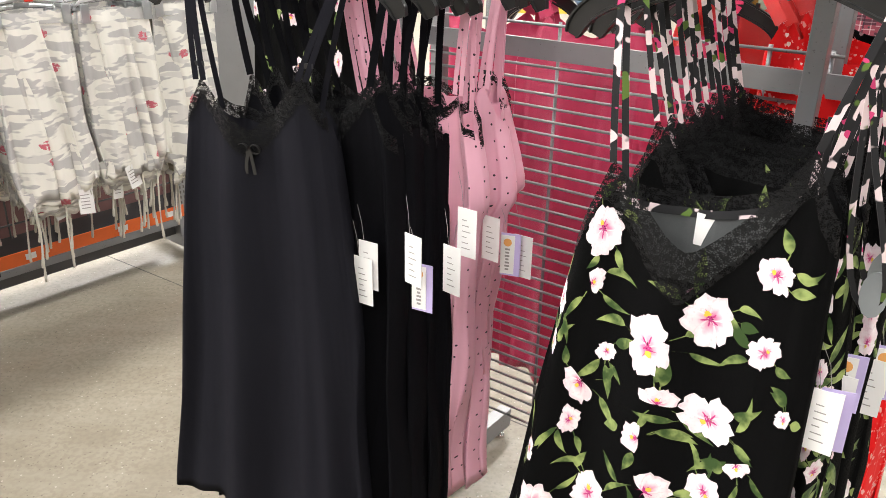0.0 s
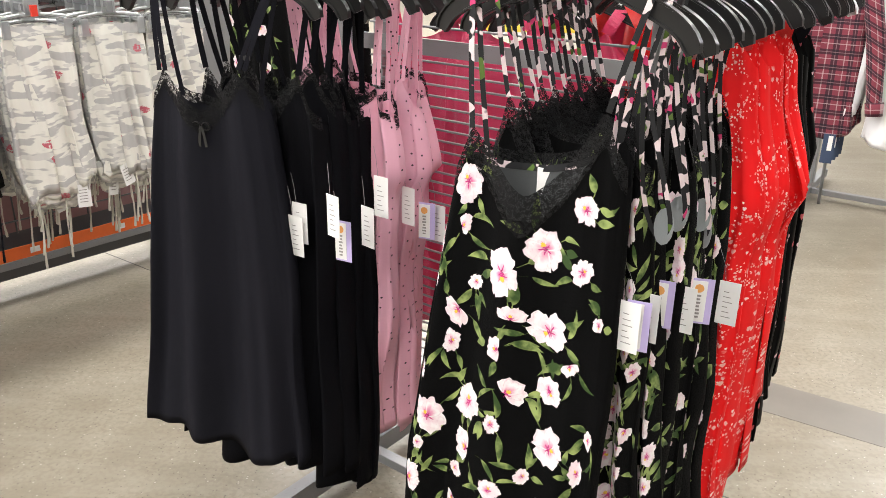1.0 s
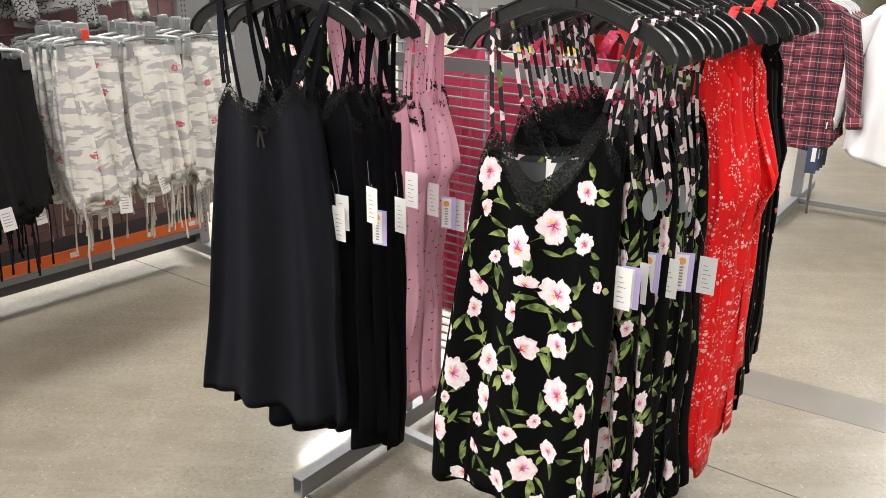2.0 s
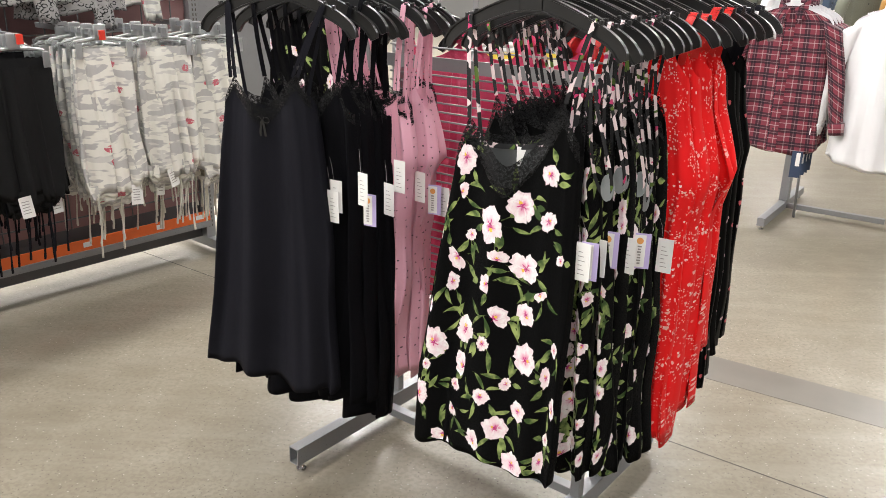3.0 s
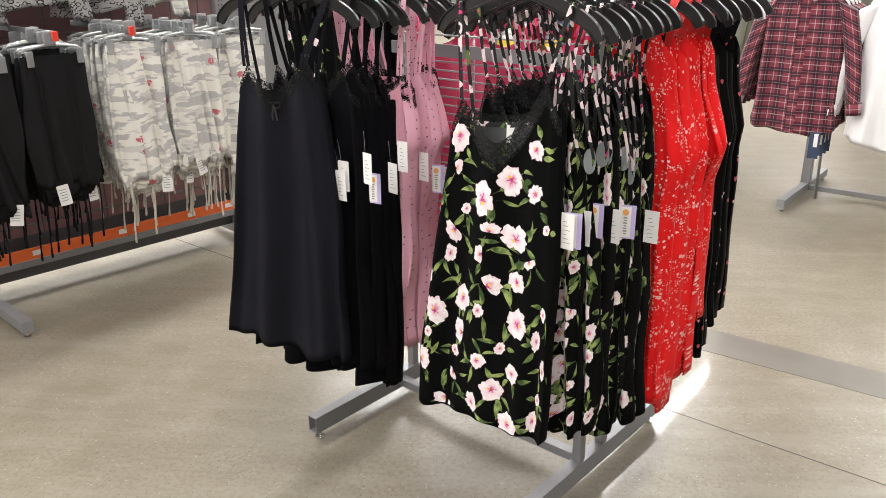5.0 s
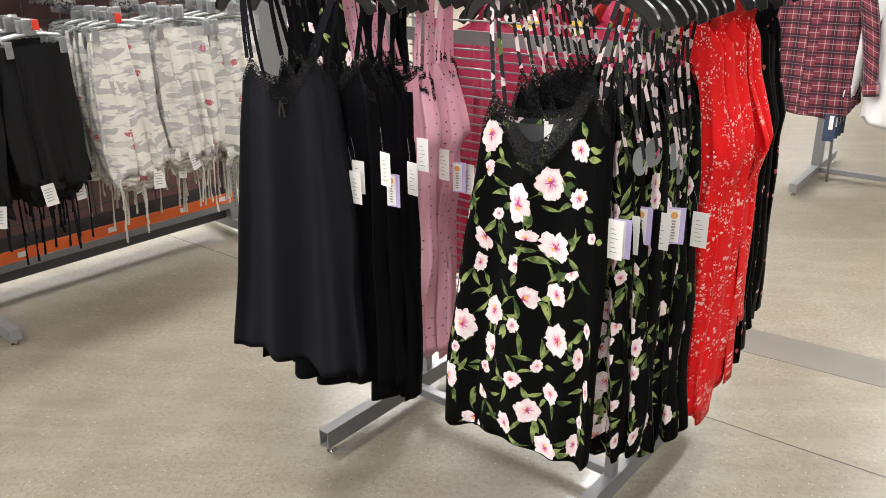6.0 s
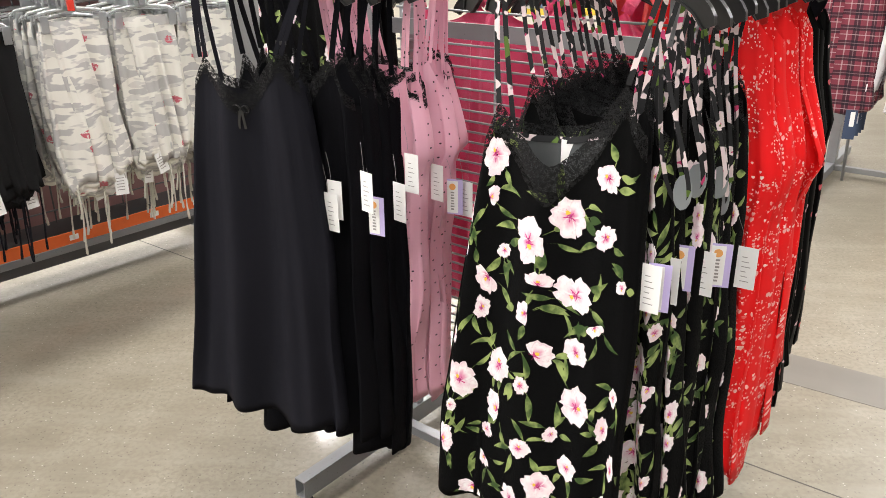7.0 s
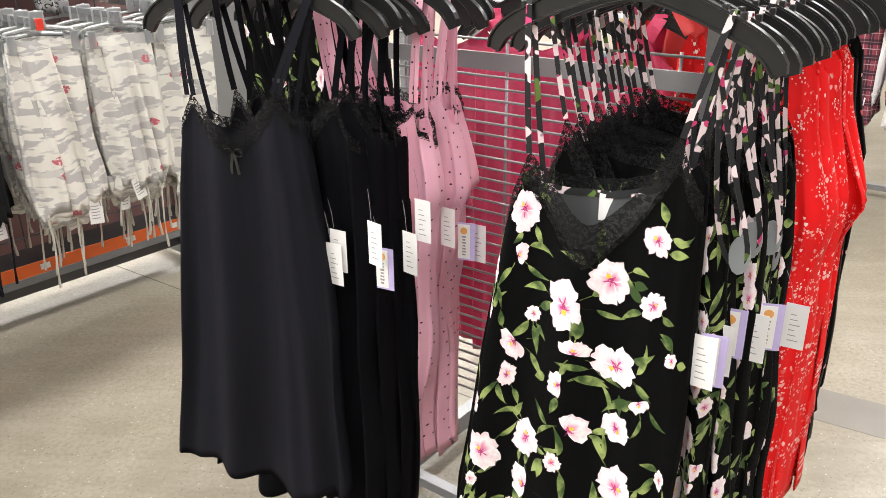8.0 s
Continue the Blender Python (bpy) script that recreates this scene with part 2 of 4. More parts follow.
M_LININGDARK = cloth("dark_grey_lining", (0.055, 0.06, 0.062), 0.5, 0.0, 0.6, 0.35)
M_PETAL = None


def petal_material():
    g = Nodes("white_petal_ink")
    o = g.uv()
    s = g.t.nodes.new("ShaderNodeSeparateXYZ")
    g.put(s.inputs[0], o)
    n, fine = g.noise(g.obj(), 48, 3), g.noise(g.obj(), 210, 3)
    r = g.math("ADD", s.outputs[0], g.math("MULTIPLY", g.math("SUBTRACT", n, 0.5), 0.6))
    isl = g.n("NewGeometry", 8)
    col = g.mix(g.step(n, 0.36, 0.66), (0.84, 0.79, 0.80), (0.78, 0.63, 0.67))
    blush = g.math("ADD", 0.35, g.math("MULTIPLY", isl, 0.65))
    col = g.mix(g.math("MULTIPLY", g.step(r, 0.62, 0.12), blush), col, (0.66, 0.14, 0.32))
    col = g.mix(g.math("MULTIPLY", g.math("MULTIPLY", g.step(s.outputs[0], 0.78, 1.0), isl), 0.55), col, (0.62, 0.42, 0.48))
    col = g.mix(g.math("MULTIPLY", g.step(fine, 0.56, 0.68), 0.3), col, (0.58, 0.36, 0.44))
    return g.done(col, 0.8, 0, n, 0.0005, 0.2, 0.05, 0.2)


def leaf_material():
    g = Nodes("green_leaf_ink")
    n = g.noise(g.obj(), 40, 3)
    return g.done(g.mix(g.step(n, 0.35, 0.7), (0.028, 0.06, 0.012), (0.30, 0.37, 0.12)), 0.75, 0, n, 0.0005, 0.2, 0.1, 0.3)


M_PETAL, M_LEAF = petal_material(), leaf_material()
M_MAGENTA = plain("magenta_ink", (0.52, 0.035, 0.20), 0.75)
M_YELLOW = plain("yellow_ink", (0.80, 0.52, 0.06), 0.75)


# ---- mesh helpers ----
def mesh_of(name, verts, faces, material, uvs=None, smooth=True):
    me = bpy.data.meshes.new(name)
    me.from_pydata([tuple(map(float, p)) for p in verts], [], [tuple(int(i) for i in f) for f in faces])
    if uvs is not None:
        layer = me.uv_layers.new(name="UVMap")
        idx = np.empty(len(me.loops), dtype=np.int64)
        me.loops.foreach_get("vertex_index", idx)
        layer.data.foreach_set("uv", np.asarray(uvs, dtype=np.float32)[idx].ravel())
    if smooth:
        me.polygons.foreach_set("use_smooth", [True] * len(me.polygons))
    me.materials.append(material)
    me.update()
    return me


def part(name, data, parent, label=""):
    ob = new(name, data)
    ob.parent = parent
    if label:
        ob["label"] = label
    return ob


def thing(name, m, label, category, group="", kind=""):
    ob = new(name)
    ob.empty_display_size = 0.05
    ob.matrix_world = m
    return tagged(ob, label, category, group, kind)


def grid_faces(rows, cols, closed=False, base=0):
    out = []
    for r in range(rows - 1):
        for c in range(cols if closed else cols - 1):
            d = (c + 1) % cols
            out.append((base + r * cols + c, base + r * cols + d, base + (r + 1) * cols + d, base + (r + 1) * cols + c))
    return out


class Soup:
    """Collects simple solids into one mesh."""

    def __init__(self):
        self.v, self.f, self.uv = [], [], []

    def add(self, verts, faces, uvs=None):
        b = len(self.v)
        self.v += [tuple(p) for p in verts]
        self.f += [tuple(i + b for i in q) for q in faces]
        self.uv += list(uvs) if uvs is not None else [(p[0], p[2]) for p in verts]
        return self

    def box(self, lo, hi, bevel=0.0):
        (x0, y0, z0), (x1, y1, z1) = lo, hi
        if bevel <= 0:
            vs = [(x, y, z) for z in (z0, z1) for y in (y0, y1) for x in (x0, x1)]
            return self.add(vs, [(0, 2, 3, 1), (4, 5, 7, 6), (0, 1, 5, 4), (2, 6, 7, 3), (0, 4, 6, 2), (1, 3, 7, 5)])
        bm = bmesh.new()
        bmesh.ops.create_cube(bm, size=1)
        for q in bm.verts:
            q.co = Vector(((x0 + x1) / 2 + q.co.x * (x1 - x0), (y0 + y1) / 2 + q.co.y * (y1 - y0), (z0 + z1) / 2 + q.co.z * (z1 - z0)))
        bmesh.ops.bevel(bm, geom=bm.edges[:], offset=bevel, segments=2, affect="EDGES", profile=0.6)
        bm.verts.index_update()
        vs, fs = [tuple(q.co) for q in bm.verts], [tuple(q.index for q in f.verts) for f in bm.faces]
        bm.free()
        return self.add(vs, fs)

    def tube(self, pts, radius, sides=8, flat=1.0, cap=True):
        """A tube along points; radius may be a list; flat squeezes it across."""
        pts = [Vector(p) for p in pts]
        n = len(pts)
        rad = [radius] * n if not isinstance(radius, (list, tuple)) else radius
        up = Vector((0, 0, 1))
        vs, uvs, run = [], [], 0.0
        for i, p in enumerate(pts):
            d = (pts[min(i + 1, n - 1)] - pts[max(i - 1, 0)]).normalized()
            a = d.cross(up)
            if a.length < 1e-3:
                a = d.cross(Vector((0, 1, 0)))
            a.normalize()
            b = a.cross(d).normalized()
            run += (p - pts[i - 1]).length if i else 0
            for k in range(sides):
                t = 2 * math.pi * k / sides
                vs.append(tuple(p + a * math.cos(t) * rad[i] * flat + b * math.sin(t) * rad[i]))
                uvs.append((k / sides * 0.02, run))
        fs = grid_faces(n, sides, True)
        if cap:
            fs += [tuple(range(sides))[::-1], tuple((n - 1) * sides + k for k in range(sides))]
        return self.add(vs, fs, uvs)

    def ribbon(self, pts, width, thick, side, turn=None):
        """A flat band of some thickness along points, its width along the vector side."""
        pts = [Vector(p) for p in pts]
        n = len(pts)
        vs, uvs, run = [], [], 0.0
        for i, p in enumerate(pts):
            d = (pts[min(i + 1, n - 1)] - pts[max(i - 1, 0)]).normalized()
            s = Vector(side)
            s = (s - d * s.dot(d)).normalized()
            nn = s.cross(d)
            run += (p - pts[i - 1]).length if i else 0
            for a, b in ((-1, -1), (1, -1), (1, 1), (-1, 1)):
                vs.append(tuple(p + s * a * width / 2 + nn * b * thick / 2))
                uvs.append((a * width / 2, run))
        fs = grid_faces(n, 4, True)
        fs += [(3, 2, 1, 0), tuple((n - 1) * 4 + k for k in range(4))]
        return self.add(vs, fs, uvs)

    def make(self, name, material, smooth=False):
        return mesh_of(name, self.v, self.f, material, self.uv, smooth)


# ---- the place ----
def setting(name, soup, material, smooth=False):
    return tagged(new(name, soup.make(name, material, smooth)), kind="structure")


setting("floor", Soup().box((-16, -14, -0.2), (18, 28, 0)), M_FLOOR)
ceiling = setting("ceiling", Soup().box((-16, -14, CEIL), (18, 28, CEIL + 0.2)), M_CEIL)
setting("wall_north", Soup().box((-16, 28, -0.2), (18, 28.2, CEIL)), M_WALL)
setting("wall_south", Soup().box((-16, -14.2, -0.2), (18, -14, CEIL)), M_WALL)
setting("wall_west", Soup().box((-16.2, -14.2, -0.2), (-16, 28.2, CEIL)), M_WALL)
setting("wall_east", Soup().box((18, -14.2, -0.2), (18.2, 28.2, CEIL)), M_WALL)

TURN_V = math.degrees(math.atan2(V.y, V.x))


def floor_strip(name, start, length, width, height, material, turn):
    ob = setting(name, Soup().box((0, -width / 2, 0.0), (length, width / 2, height)), material)
    ob.matrix_world = pose(start[0], start[1], 0, 0, 0, turn)
    return ob


RUN = Vector((math.cos(math.radians(-31)), math.sin(math.radians(-31)), 0))
floor_strip("floor_joint", Vector((0.946, 1.752, 0)) - 4 * Vector((0.829, -0.559, 0)), 12, 0.005, 0.0008, M_JOINT, -34)
floor_strip("floor_band", Vector((1.253, 2.341, 0)) - 2.4 * RUN, 12, 0.225, 0.0012, M_BAND, -31)

# housings for all rows, the two added for front light included
for mid in STRIPS:
    m = pose(mid.x, mid.y, CEIL - 0.15, 0, 0, math.degrees(math.atan2(D.y, D.x)) - 90)
    lamp = thing("ceiling_light", m, "long white linear light under the ceiling", "light", "ceiling lights")
    part("housing", Soup().box((-0.14, -15.1, 0.0), (0.14, 15.1, 0.15), 0.01).make("housing", M_WHITEPLASTIC), lamp)

# ---- the grid rack ----
RACK = pose(0.318, 1.537, 0, 0, 0, TURN_V)      # x along the grid panel, y along the feet, away from the front
HALF, FOOT = 0.42, 0.45
RAIL_Z = 1.615
NOTCH = 1.475


def grid_rack():
    rack = thing("garment_rack", RACK, "grey steel two-sided garment rack with wire grid panel standing on concrete", "clothes rack")
    for sx in (-1, 1):
        x = sx * HALF - 0.026
        s = Soup()
        w, h, z0, t = 0.02, 0.06, 0.035, 0.003
        # hollow foot tube, open at both ends
        s.box((x - w, -FOOT, z0), (x - w + t, FOOT, z0 + h))
        s.box((x + w - t, -FOOT, z0), (x + w, FOOT, z0 + h))
        s.box((x - w, -FOOT, z0 + h - t), (x + w, FOOT, z0 + h + 0.0005))
        s.box((x - w, -FOOT, z0 - 0.0005), (x + w, FOOT, z0 + t))
        s.box((x - w + t, -FOOT + 0.03, z0 + t), (x + w - t, -FOOT + 0.034, z0 + h - t))
        part("foot", s.make("foot", M_STEEL), rack)
        for sy in (-1, 1):
            lv = Soup().tube([(x, sy * (FOOT - 0.03), z) for z in (0.0, 0.008, 0.0081, 0.036)], [0.016, 0.016, 0.006, 0.006], 14)
            part("leveler", lv.make("leveler", M_CHROME), rack, "round chrome leveling foot")
            part("post", Soup().box((x - 0.015, sy * 0.07 - 0.015, 0.0955), (x + 0.015, sy * 0.07 + 0.015, RAIL_Z - 0.034), 0.002).make("post", M_STEEL), rack)
    part("crossbar", Soup().box((-HALF - 0.005, -0.035, 0.05), (HALF - 0.047, 0.0, 0.08), 0.002).make("crossbar", M_STEEL), rack)
    for z in (1.318,):
        part("flat_bar", Soup().box((-HALF - 0.02, -0.012, z - 0.02), (HALF + 0.02, -0.004, z + 0.02), 0.001).make("flat_bar", M_STEEL), rack)
    wire_h = Soup().tube([(-HALF + 0.0, 0, 0), (HALF - 0.0, 0, 0)], 0.0032, 6).make("wire", M_WIRE, True)
    wire_v = Soup().tube([(0, 0.006, 0.42), (0, 0.006, 1.372)], 0.004, 6).make("upright_wire", M_WIRE, True)
    z = 0.43
    while z < 1.38:
        if abs(z - 1.318) > 0.022:
            ob = part("wire", wire_h, rack)
            ob.location.z = z
        z += 0.0275
    for x in (-0.40, -0.102, 0.301, 0.40):
        ob = part("upright_wire", wire_v, rack)
        ob.location.x = x
    for x, y0, y1 in ((-0.283, -0.62, 0.62), (0.40, -0.60, 0.66), (-0.95, -0.02, 0.5)):
        part("rail", Soup().box((x - 0.006, y0, RAIL_Z - 0.012), (x + 0.006, y1, RAIL_Z + 0.012), 0.002).make("rail", M_CHROME), rack)
    for y in (-0.07, 0.07):
        part("top_bar", Soup().box((-HALF - 0.55, y - 0.012, RAIL_Z - 0.0335), (HALF + 0.012, y + 0.012, RAIL_Z - 0.0125), 0.0).make("top_bar", M_STEEL), rack)
    return rack


grid_rack()


# ---- hangers ----
HX = [0.0, 0.03, 0.06, 0.10, 0.15, 0.18, 0.198, 0.209, 0.214, 0.216]
HZ = [0.064, 0.062, 0.055, 0.041, 0.020, 0.006, -0.007, -0.018, -0.028, -0.037]


def hanger_path(a):
    return float(np.interp(abs(a), HX, HZ))


def hanger_meshes():
    body = Soup()
    # a finely sampled arc along the two arms, evenly spaced by length
    run = np.concatenate([[0], np.cumsum(np.hypot(np.diff(HX), np.diff(HZ)))])
    ts = np.linspace(0, run[-1], 22)
    hx, hz = np.interp(ts, run, HX), np.interp(ts, run, HZ)
    for _ in range(2):
        hx[1:-1], hz[1:-1] = (hx[:-2] + 2 * hx[1:-1] + hx[2:]) / 4, (hz[:-2] + 2 * hz[1:-1] + hz[2:]) / 4
    pts = [(-x, z) for x, z in zip(hx[:0:-1], hz[:0:-1])] + list(zip(hx, hz))
    n = len(pts)
    ring = []
    for i, (x, z) in enumerate(pts):
        a, b = pts[max(i - 1, 0)], pts[min(i + 1, n - 1)]
        t = Vector((b[0] - a[0], 0, b[1] - a[1])).normalized()
        nrm = Vector((-t.z, 0, t.x))
        e = abs(i - (n - 1) / 2) / ((n - 1) / 2)
        h = 0.0175 - 0.0045 * e
        if e > 0.985:
            h *= 0.72
        c = Vector((x, 0, z))
        # an I-shaped section: two rims and a thin web
        for a, b in ((-1, -0.006), (-0.8, -0.006), (-0.72, -0.002), (0.72, -0.002), (0.8, -0.006), (1, -0.006), (1, 0.006), (0.8, 0.006), (0.72, 0.002), (-0.72, 0.002), (-0.8, 0.006), (-1, 0.006)):
            ring.append(tuple(c + nrm * (a * h) + Vector((0, b, 0))))
    fs = grid_faces(n, 12, True) + [tuple(range(12))[::-1], tuple((n - 1) * 12 + k for k in range(12))]
    body.add(ring, fs)
    body.box((-0.028, -0.0045, 0.048), (0.028, 0.0045, 0.098), 0.003)
    for sx in (-1, 1):
        # strap notch lugs
        x = sx * 0.138
        body.box((x - 0.004, -0.005, hanger_path(x) + 0.013), (x + 0.004, 0.005, hanger_path(x) + 0.022), 0.0015)
        x = sx * 0.162
        body.box((x - 0.004, -0.005, hanger_path(x) + 0.012), (x + 0.004, 0.005, hanger_path(x) + 0.024), 0.0015)
    hook = [(0, 0, 0.095), (0, 0, 0.115)]
    for i in range(13):
        a = math.radians(-80 + 235 * i / 12)
        hook.append((0.0 + 0.02 * math.cos(a), 0, 0.138 + 0.02 * math.sin(a)))
    hk = Soup().tube(hook, 0.0022, 6)
    return body.make("hanger_body", M_HANGER), body.make("hanger_body", M_WHITEPLASTIC), hk.make("hook", M_CHROME, True)


HANGER_BODY, HANGER_WHITE, HANGER_HOOK = hanger_meshes()


def hanger(m, white=False, group="hangers on the grid rack"):
    h = thing("hanger", m @ pose(0, 0, -0.010), "white plastic clothes hanger with metal hook" if white else "black plastic clothes hanger with metal hook", "hanger", group)
    part("hanger_body", HANGER_WHITE if white else HANGER_BODY, h)
    part("hook", HANGER_HOOK, h)
    return h


# ---- hanging clothes ----
class Drape:
    """A hanging tube of cloth. x is across, -y the front, z up; widths are (height, half width, centre) from top to bottom."""

    def __init__(self, seed, widths, depth, fold, hem, lean=0.0, waves=4.0, hem_tilt=0.0, side_fold=0.0, curve=0.0):
        self.curve = curve
        r = random.Random(seed)
        self.w, self.depth, self.fold, self.hem, self.lean, self.tilt, self.side = sorted(widths), depth, fold, hem, lean, hem_tilt, side_fold
        self.top = self.w[-1][0]
        self.ph = [(waves * r.uniform(0.6, 1.5), r.uniform(0, 6.28), r.uniform(-1.5, 1.5), r.uniform(0.4, 1.0)) for _ in range(4)]
        self.ph2 = [(waves * r.uniform(0.6, 1.5), r.uniform(0, 6.28), r.uniform(-1.5, 1.5), r.uniform(0.4, 1.0)) for _ in range(4)]

    def half(self, z):
        zs = [q[0] for q in self.w]
        return np.interp(z, zs, [q[1] for q in self.w]), np.interp(z, zs, [q[2] for q in self.w])

    def at(self, front, p, z):
        p, z = np.asarray(p, float), np.asarray(z, float)
        w, c = self.half(z)
        low = np.clip((self.top - z) / max(self.top - self.hem, 1e-3), 0, 1.2)
        amp = self.fold * (0.15 + 0.85 * low ** 0.8)
        f = 0
        for k, a, b, s in (self.ph if front else self.ph2):
            q = k * (p + 0.10 * np.sin(2.3 * p + a)) * 2.4 + a + b * low + 0.5 * np.sin(3.1 * low + a)
            f = f + s * (np.sin(q) + 0.28 * np.sin(2 * q + b))
        f = f * 0.55 * amp
        edge = np.sqrt(np.clip(1 - np.abs(p) ** 3.0, 0, 1))
        y = -(self.depth * edge + f * edge) if front else (self.depth * edge + f * edge)
        y = y - self.lean * low
        side = self.side * low * (np.sin(7 * np.sign(p) + z * 7 + self.ph[1][1]) + 0.6 * np.sin(z * 17 + self.ph[2][1]))
        x = c + w * np.sin(p * math.pi / 2 * 0.92) / math.sin(math.pi / 2 * 0.92) + side * np.abs(p) ** 4 * np.sign(p)
        return np.stack([x, y, z], -1)

    def mesh(self, name, material, top_front, top_back, n=76, rows=36, uv_shift=0.0):
        p1 = np.linspace(-1, 1, n)
        p2 = np.linspace(1, -1, n)[1:-1]
        P = np.concatenate([p1, p2])
        F = np.array([True] * n + [False] * (n - 2))
        verts, uvs = [], []
        cols = len(P)
        hemz = self.hem + self.tilt * P + self.curve * P ** 2 + 0.006 * np.sin(5 * P + self.ph[0][1]) + 0.004 * np.sin(13 * P)
        tops = np.where(F, top_front(P), top_back(P))
        w0 = max(q[1] for q in self.w)
        for j in range(rows):
            t = j / (rows - 1)
            z = tops + (hemz - tops) * t
            a, b = self.at(True, P, z), self.at(False, P, z)
            pts = np.where(F[:, None], a, b)
            verts.append(pts)
            uu = np.where(F, P * w0, 2 * w0 - P * w0) + uv_shift
            uvs.append(np.stack([uu, z], -1))
        # a turned hem gives the lower edge its thickness
        last = verts[-1].copy()
        cen = last.mean(0)
        inner = last + (cen - last) * np.array([0.02, 0.12, 0]) + np.array([0, 0, 0.004])
        verts.append(inner)
        uvs.append(uvs[-1])
        return mesh_of(name, np.concatenate(verts), grid_faces(rows + 1, cols, True), material, np.concatenate(uvs))


def band_mesh(name, drape, material, upper, lower, p0=-1.0, p1=1.0, front=True, n=48, rows=7, lift=0.0025):
    """A strip that lies on the cloth between two height curves."""
    P = np.linspace(p0, p1, n)
    verts, uvs = [], []
    for j in range(rows):
        z = upper(P) + (lower(P) - upper(P)) * j / (rows - 1)
        pts = drape.at(front, P, z)
        pts[:, 1] += -lift if front else lift
        verts.append(pts)
        uvs.append(np.stack([pts[:, 0], pts[:, 2]], -1))
    return mesh_of(name, np.concatenate(verts), grid_faces(rows, n), material, np.concatenate(uvs))


def strap(parent, a, b, width, material, label="", bow=0.004):
    a, b = Vector(a), Vector(b)
    pts = [a.lerp(b, t) + Vector((0, -bow * math.sin(math.pi * t), 0)) for t in (0, 0.2, 0.4, 0.6, 0.8, 1)]
    s = Soup().ribbon(pts, width, 0.0016, (1, 0.25, 0))
    return part("strap", s.make("strap", material), parent, label)


def flower_shapes(drape, spots, seed):
    """Printed flowers laid on the cloth: petals, throat, stamens and leaves, each one mesh."""
    r = random.Random(seed)
    petals, throat, stamen, leaves = Soup(), Soup(), Soup(), Soup()

    def put(soup, loops, front, lift, cx, cz):
        verts, uvs, rows = [], [], len(loops)
        for loop in loops:
            q = np.array([(cx + a, cz + b) for a, b in loop[0]])
            w, c = drape.half(q[:, 1])
            sx = np.clip((cx - c) / w, -1, 1) * math.sin(math.pi / 2 * 0.92)
            p = np.clip(np.arcsin(sx) / (math.pi / 2 * 0.92) + (q[:, 0] - cx) / (1.456 * w), -0.995, 0.995)
            pts = drape.at(front, p, np.maximum(q[:, 1], drape.hem + drape.tilt * p + 0.004))
            pts[:, 1] += -lift if front else lift
            verts += [tuple(t) for t in pts]
            uvs += [(loop[1], 0.0)] * len(pts)
        cols = len(loops[0][0])
        soup.add(verts, grid_faces(rows, cols, True), uvs)

    for cx, cz, R, front in spots:
        rot, squash, tiltdir = r.uniform(0, 6.28), r.uniform(0.74, 1.0), r.uniform(0, 3.14)
        side_view = r.random() < 0.25
        np_ = 4 if side_view else r.choice((5, 5, 6))
        ca, sa = math.cos(tiltdir), math.sin(tiltdir)

        def warp(a, b):
            l, q = a * ca + b * sa, (-a * sa + b * ca) * squash
            return l * ca - q * sa, l * sa + q * ca
        for k in range(np_):
            ang = rot + (0.62 * (k - 1.5) if side_view else 2 * math.pi * k / np_ + r.uniform(-0.16, 0.16))
            ln, wd_, skew, nz = R * r.uniform(0.82, 1.14), R * r.uniform(0.50, 0.66), r.uniform(-0.18, 0.18), r.uniform(0, 6)
            loops = []
            for sc in (1.0, 0.72, 0.42, 0.14):
                loop = []
                for i in range(20):
                    t = 2 * math.pi * i / 20
                    # a petal that widens to a frilled outer edge
                    e = 0.5 - 0.5 * math.cos(t)
                    frill = 1 + 0.08 * math.sin(5 * t + nz) * e + 0.06 * math.sin(9 * t + 2 * nz) * e
                    along_ = ln * (0.5 - 0.5 * math.cos(t)) * frill * sc
                    wide_ = wd_ * math.sin(t) * (0.42 + 0.72 * e) * frill * sc + skew * along_ * e
                    loop.append(warp(along_ * math.cos(ang) - wide_ * math.sin(ang), along_ * math.sin(ang) + wide_ * math.cos(ang)))
                loops.append((loop, sc))
            put(petals, loops, front, 0.0014 + 0.00035 * (k % 3), cx, cz)
            # a darker vein streak from the throat
            vein = []
            vl = ln * r.uniform(0.2, 0.42)
            for i in range(8):
                t = 2 * math.pi * i / 8
                along_, wide_ = vl * (0.5 - 0.5 * math.cos(t)), R * 0.034 * math.sin(t)
                vein.append(warp(along_ * math.cos(ang) - wide_ * math.sin(ang), along_ * math.sin(ang) + wide_ * math.cos(ang)))
            mid_ = [(sum(q[0] for q in vein) / 8, sum(q[1] for q in vein) / 8)] * 8
            put(throat, [(vein, 1), (mid_, 0)], front, 0.0026, cx, cz)
        off = R * 0.12
        dx, dz = off * math.cos(rot), off * math.sin(rot)
        star = []
        for i in range(18):
            t = 2 * math.pi * i / 18
            rad = R * (0.34 if i % 3 == 0 else 0.08) * r.uniform(0.4, 1.2)
            star.append((dx + rad * math.cos(t), dz + rad * math.sin(t)))
        put(throat, [(star, 1), ([(dx + 0.3 * (a - dx), dz + 0.3 * (b - dz)) for a, b in star], 0), ([(dx, dz)] * 18, 0)], front, 0.0024, cx, cz)
        blob = [(dx * 2 + R * 0.12 * r.uniform(0.6, 1.2) * math.cos(2 * math.pi * i / 10), dz * 2 + R * 0.12 * r.uniform(0.6, 1.2) * math.sin(2 * math.pi * i / 10)) for i in range(10)]
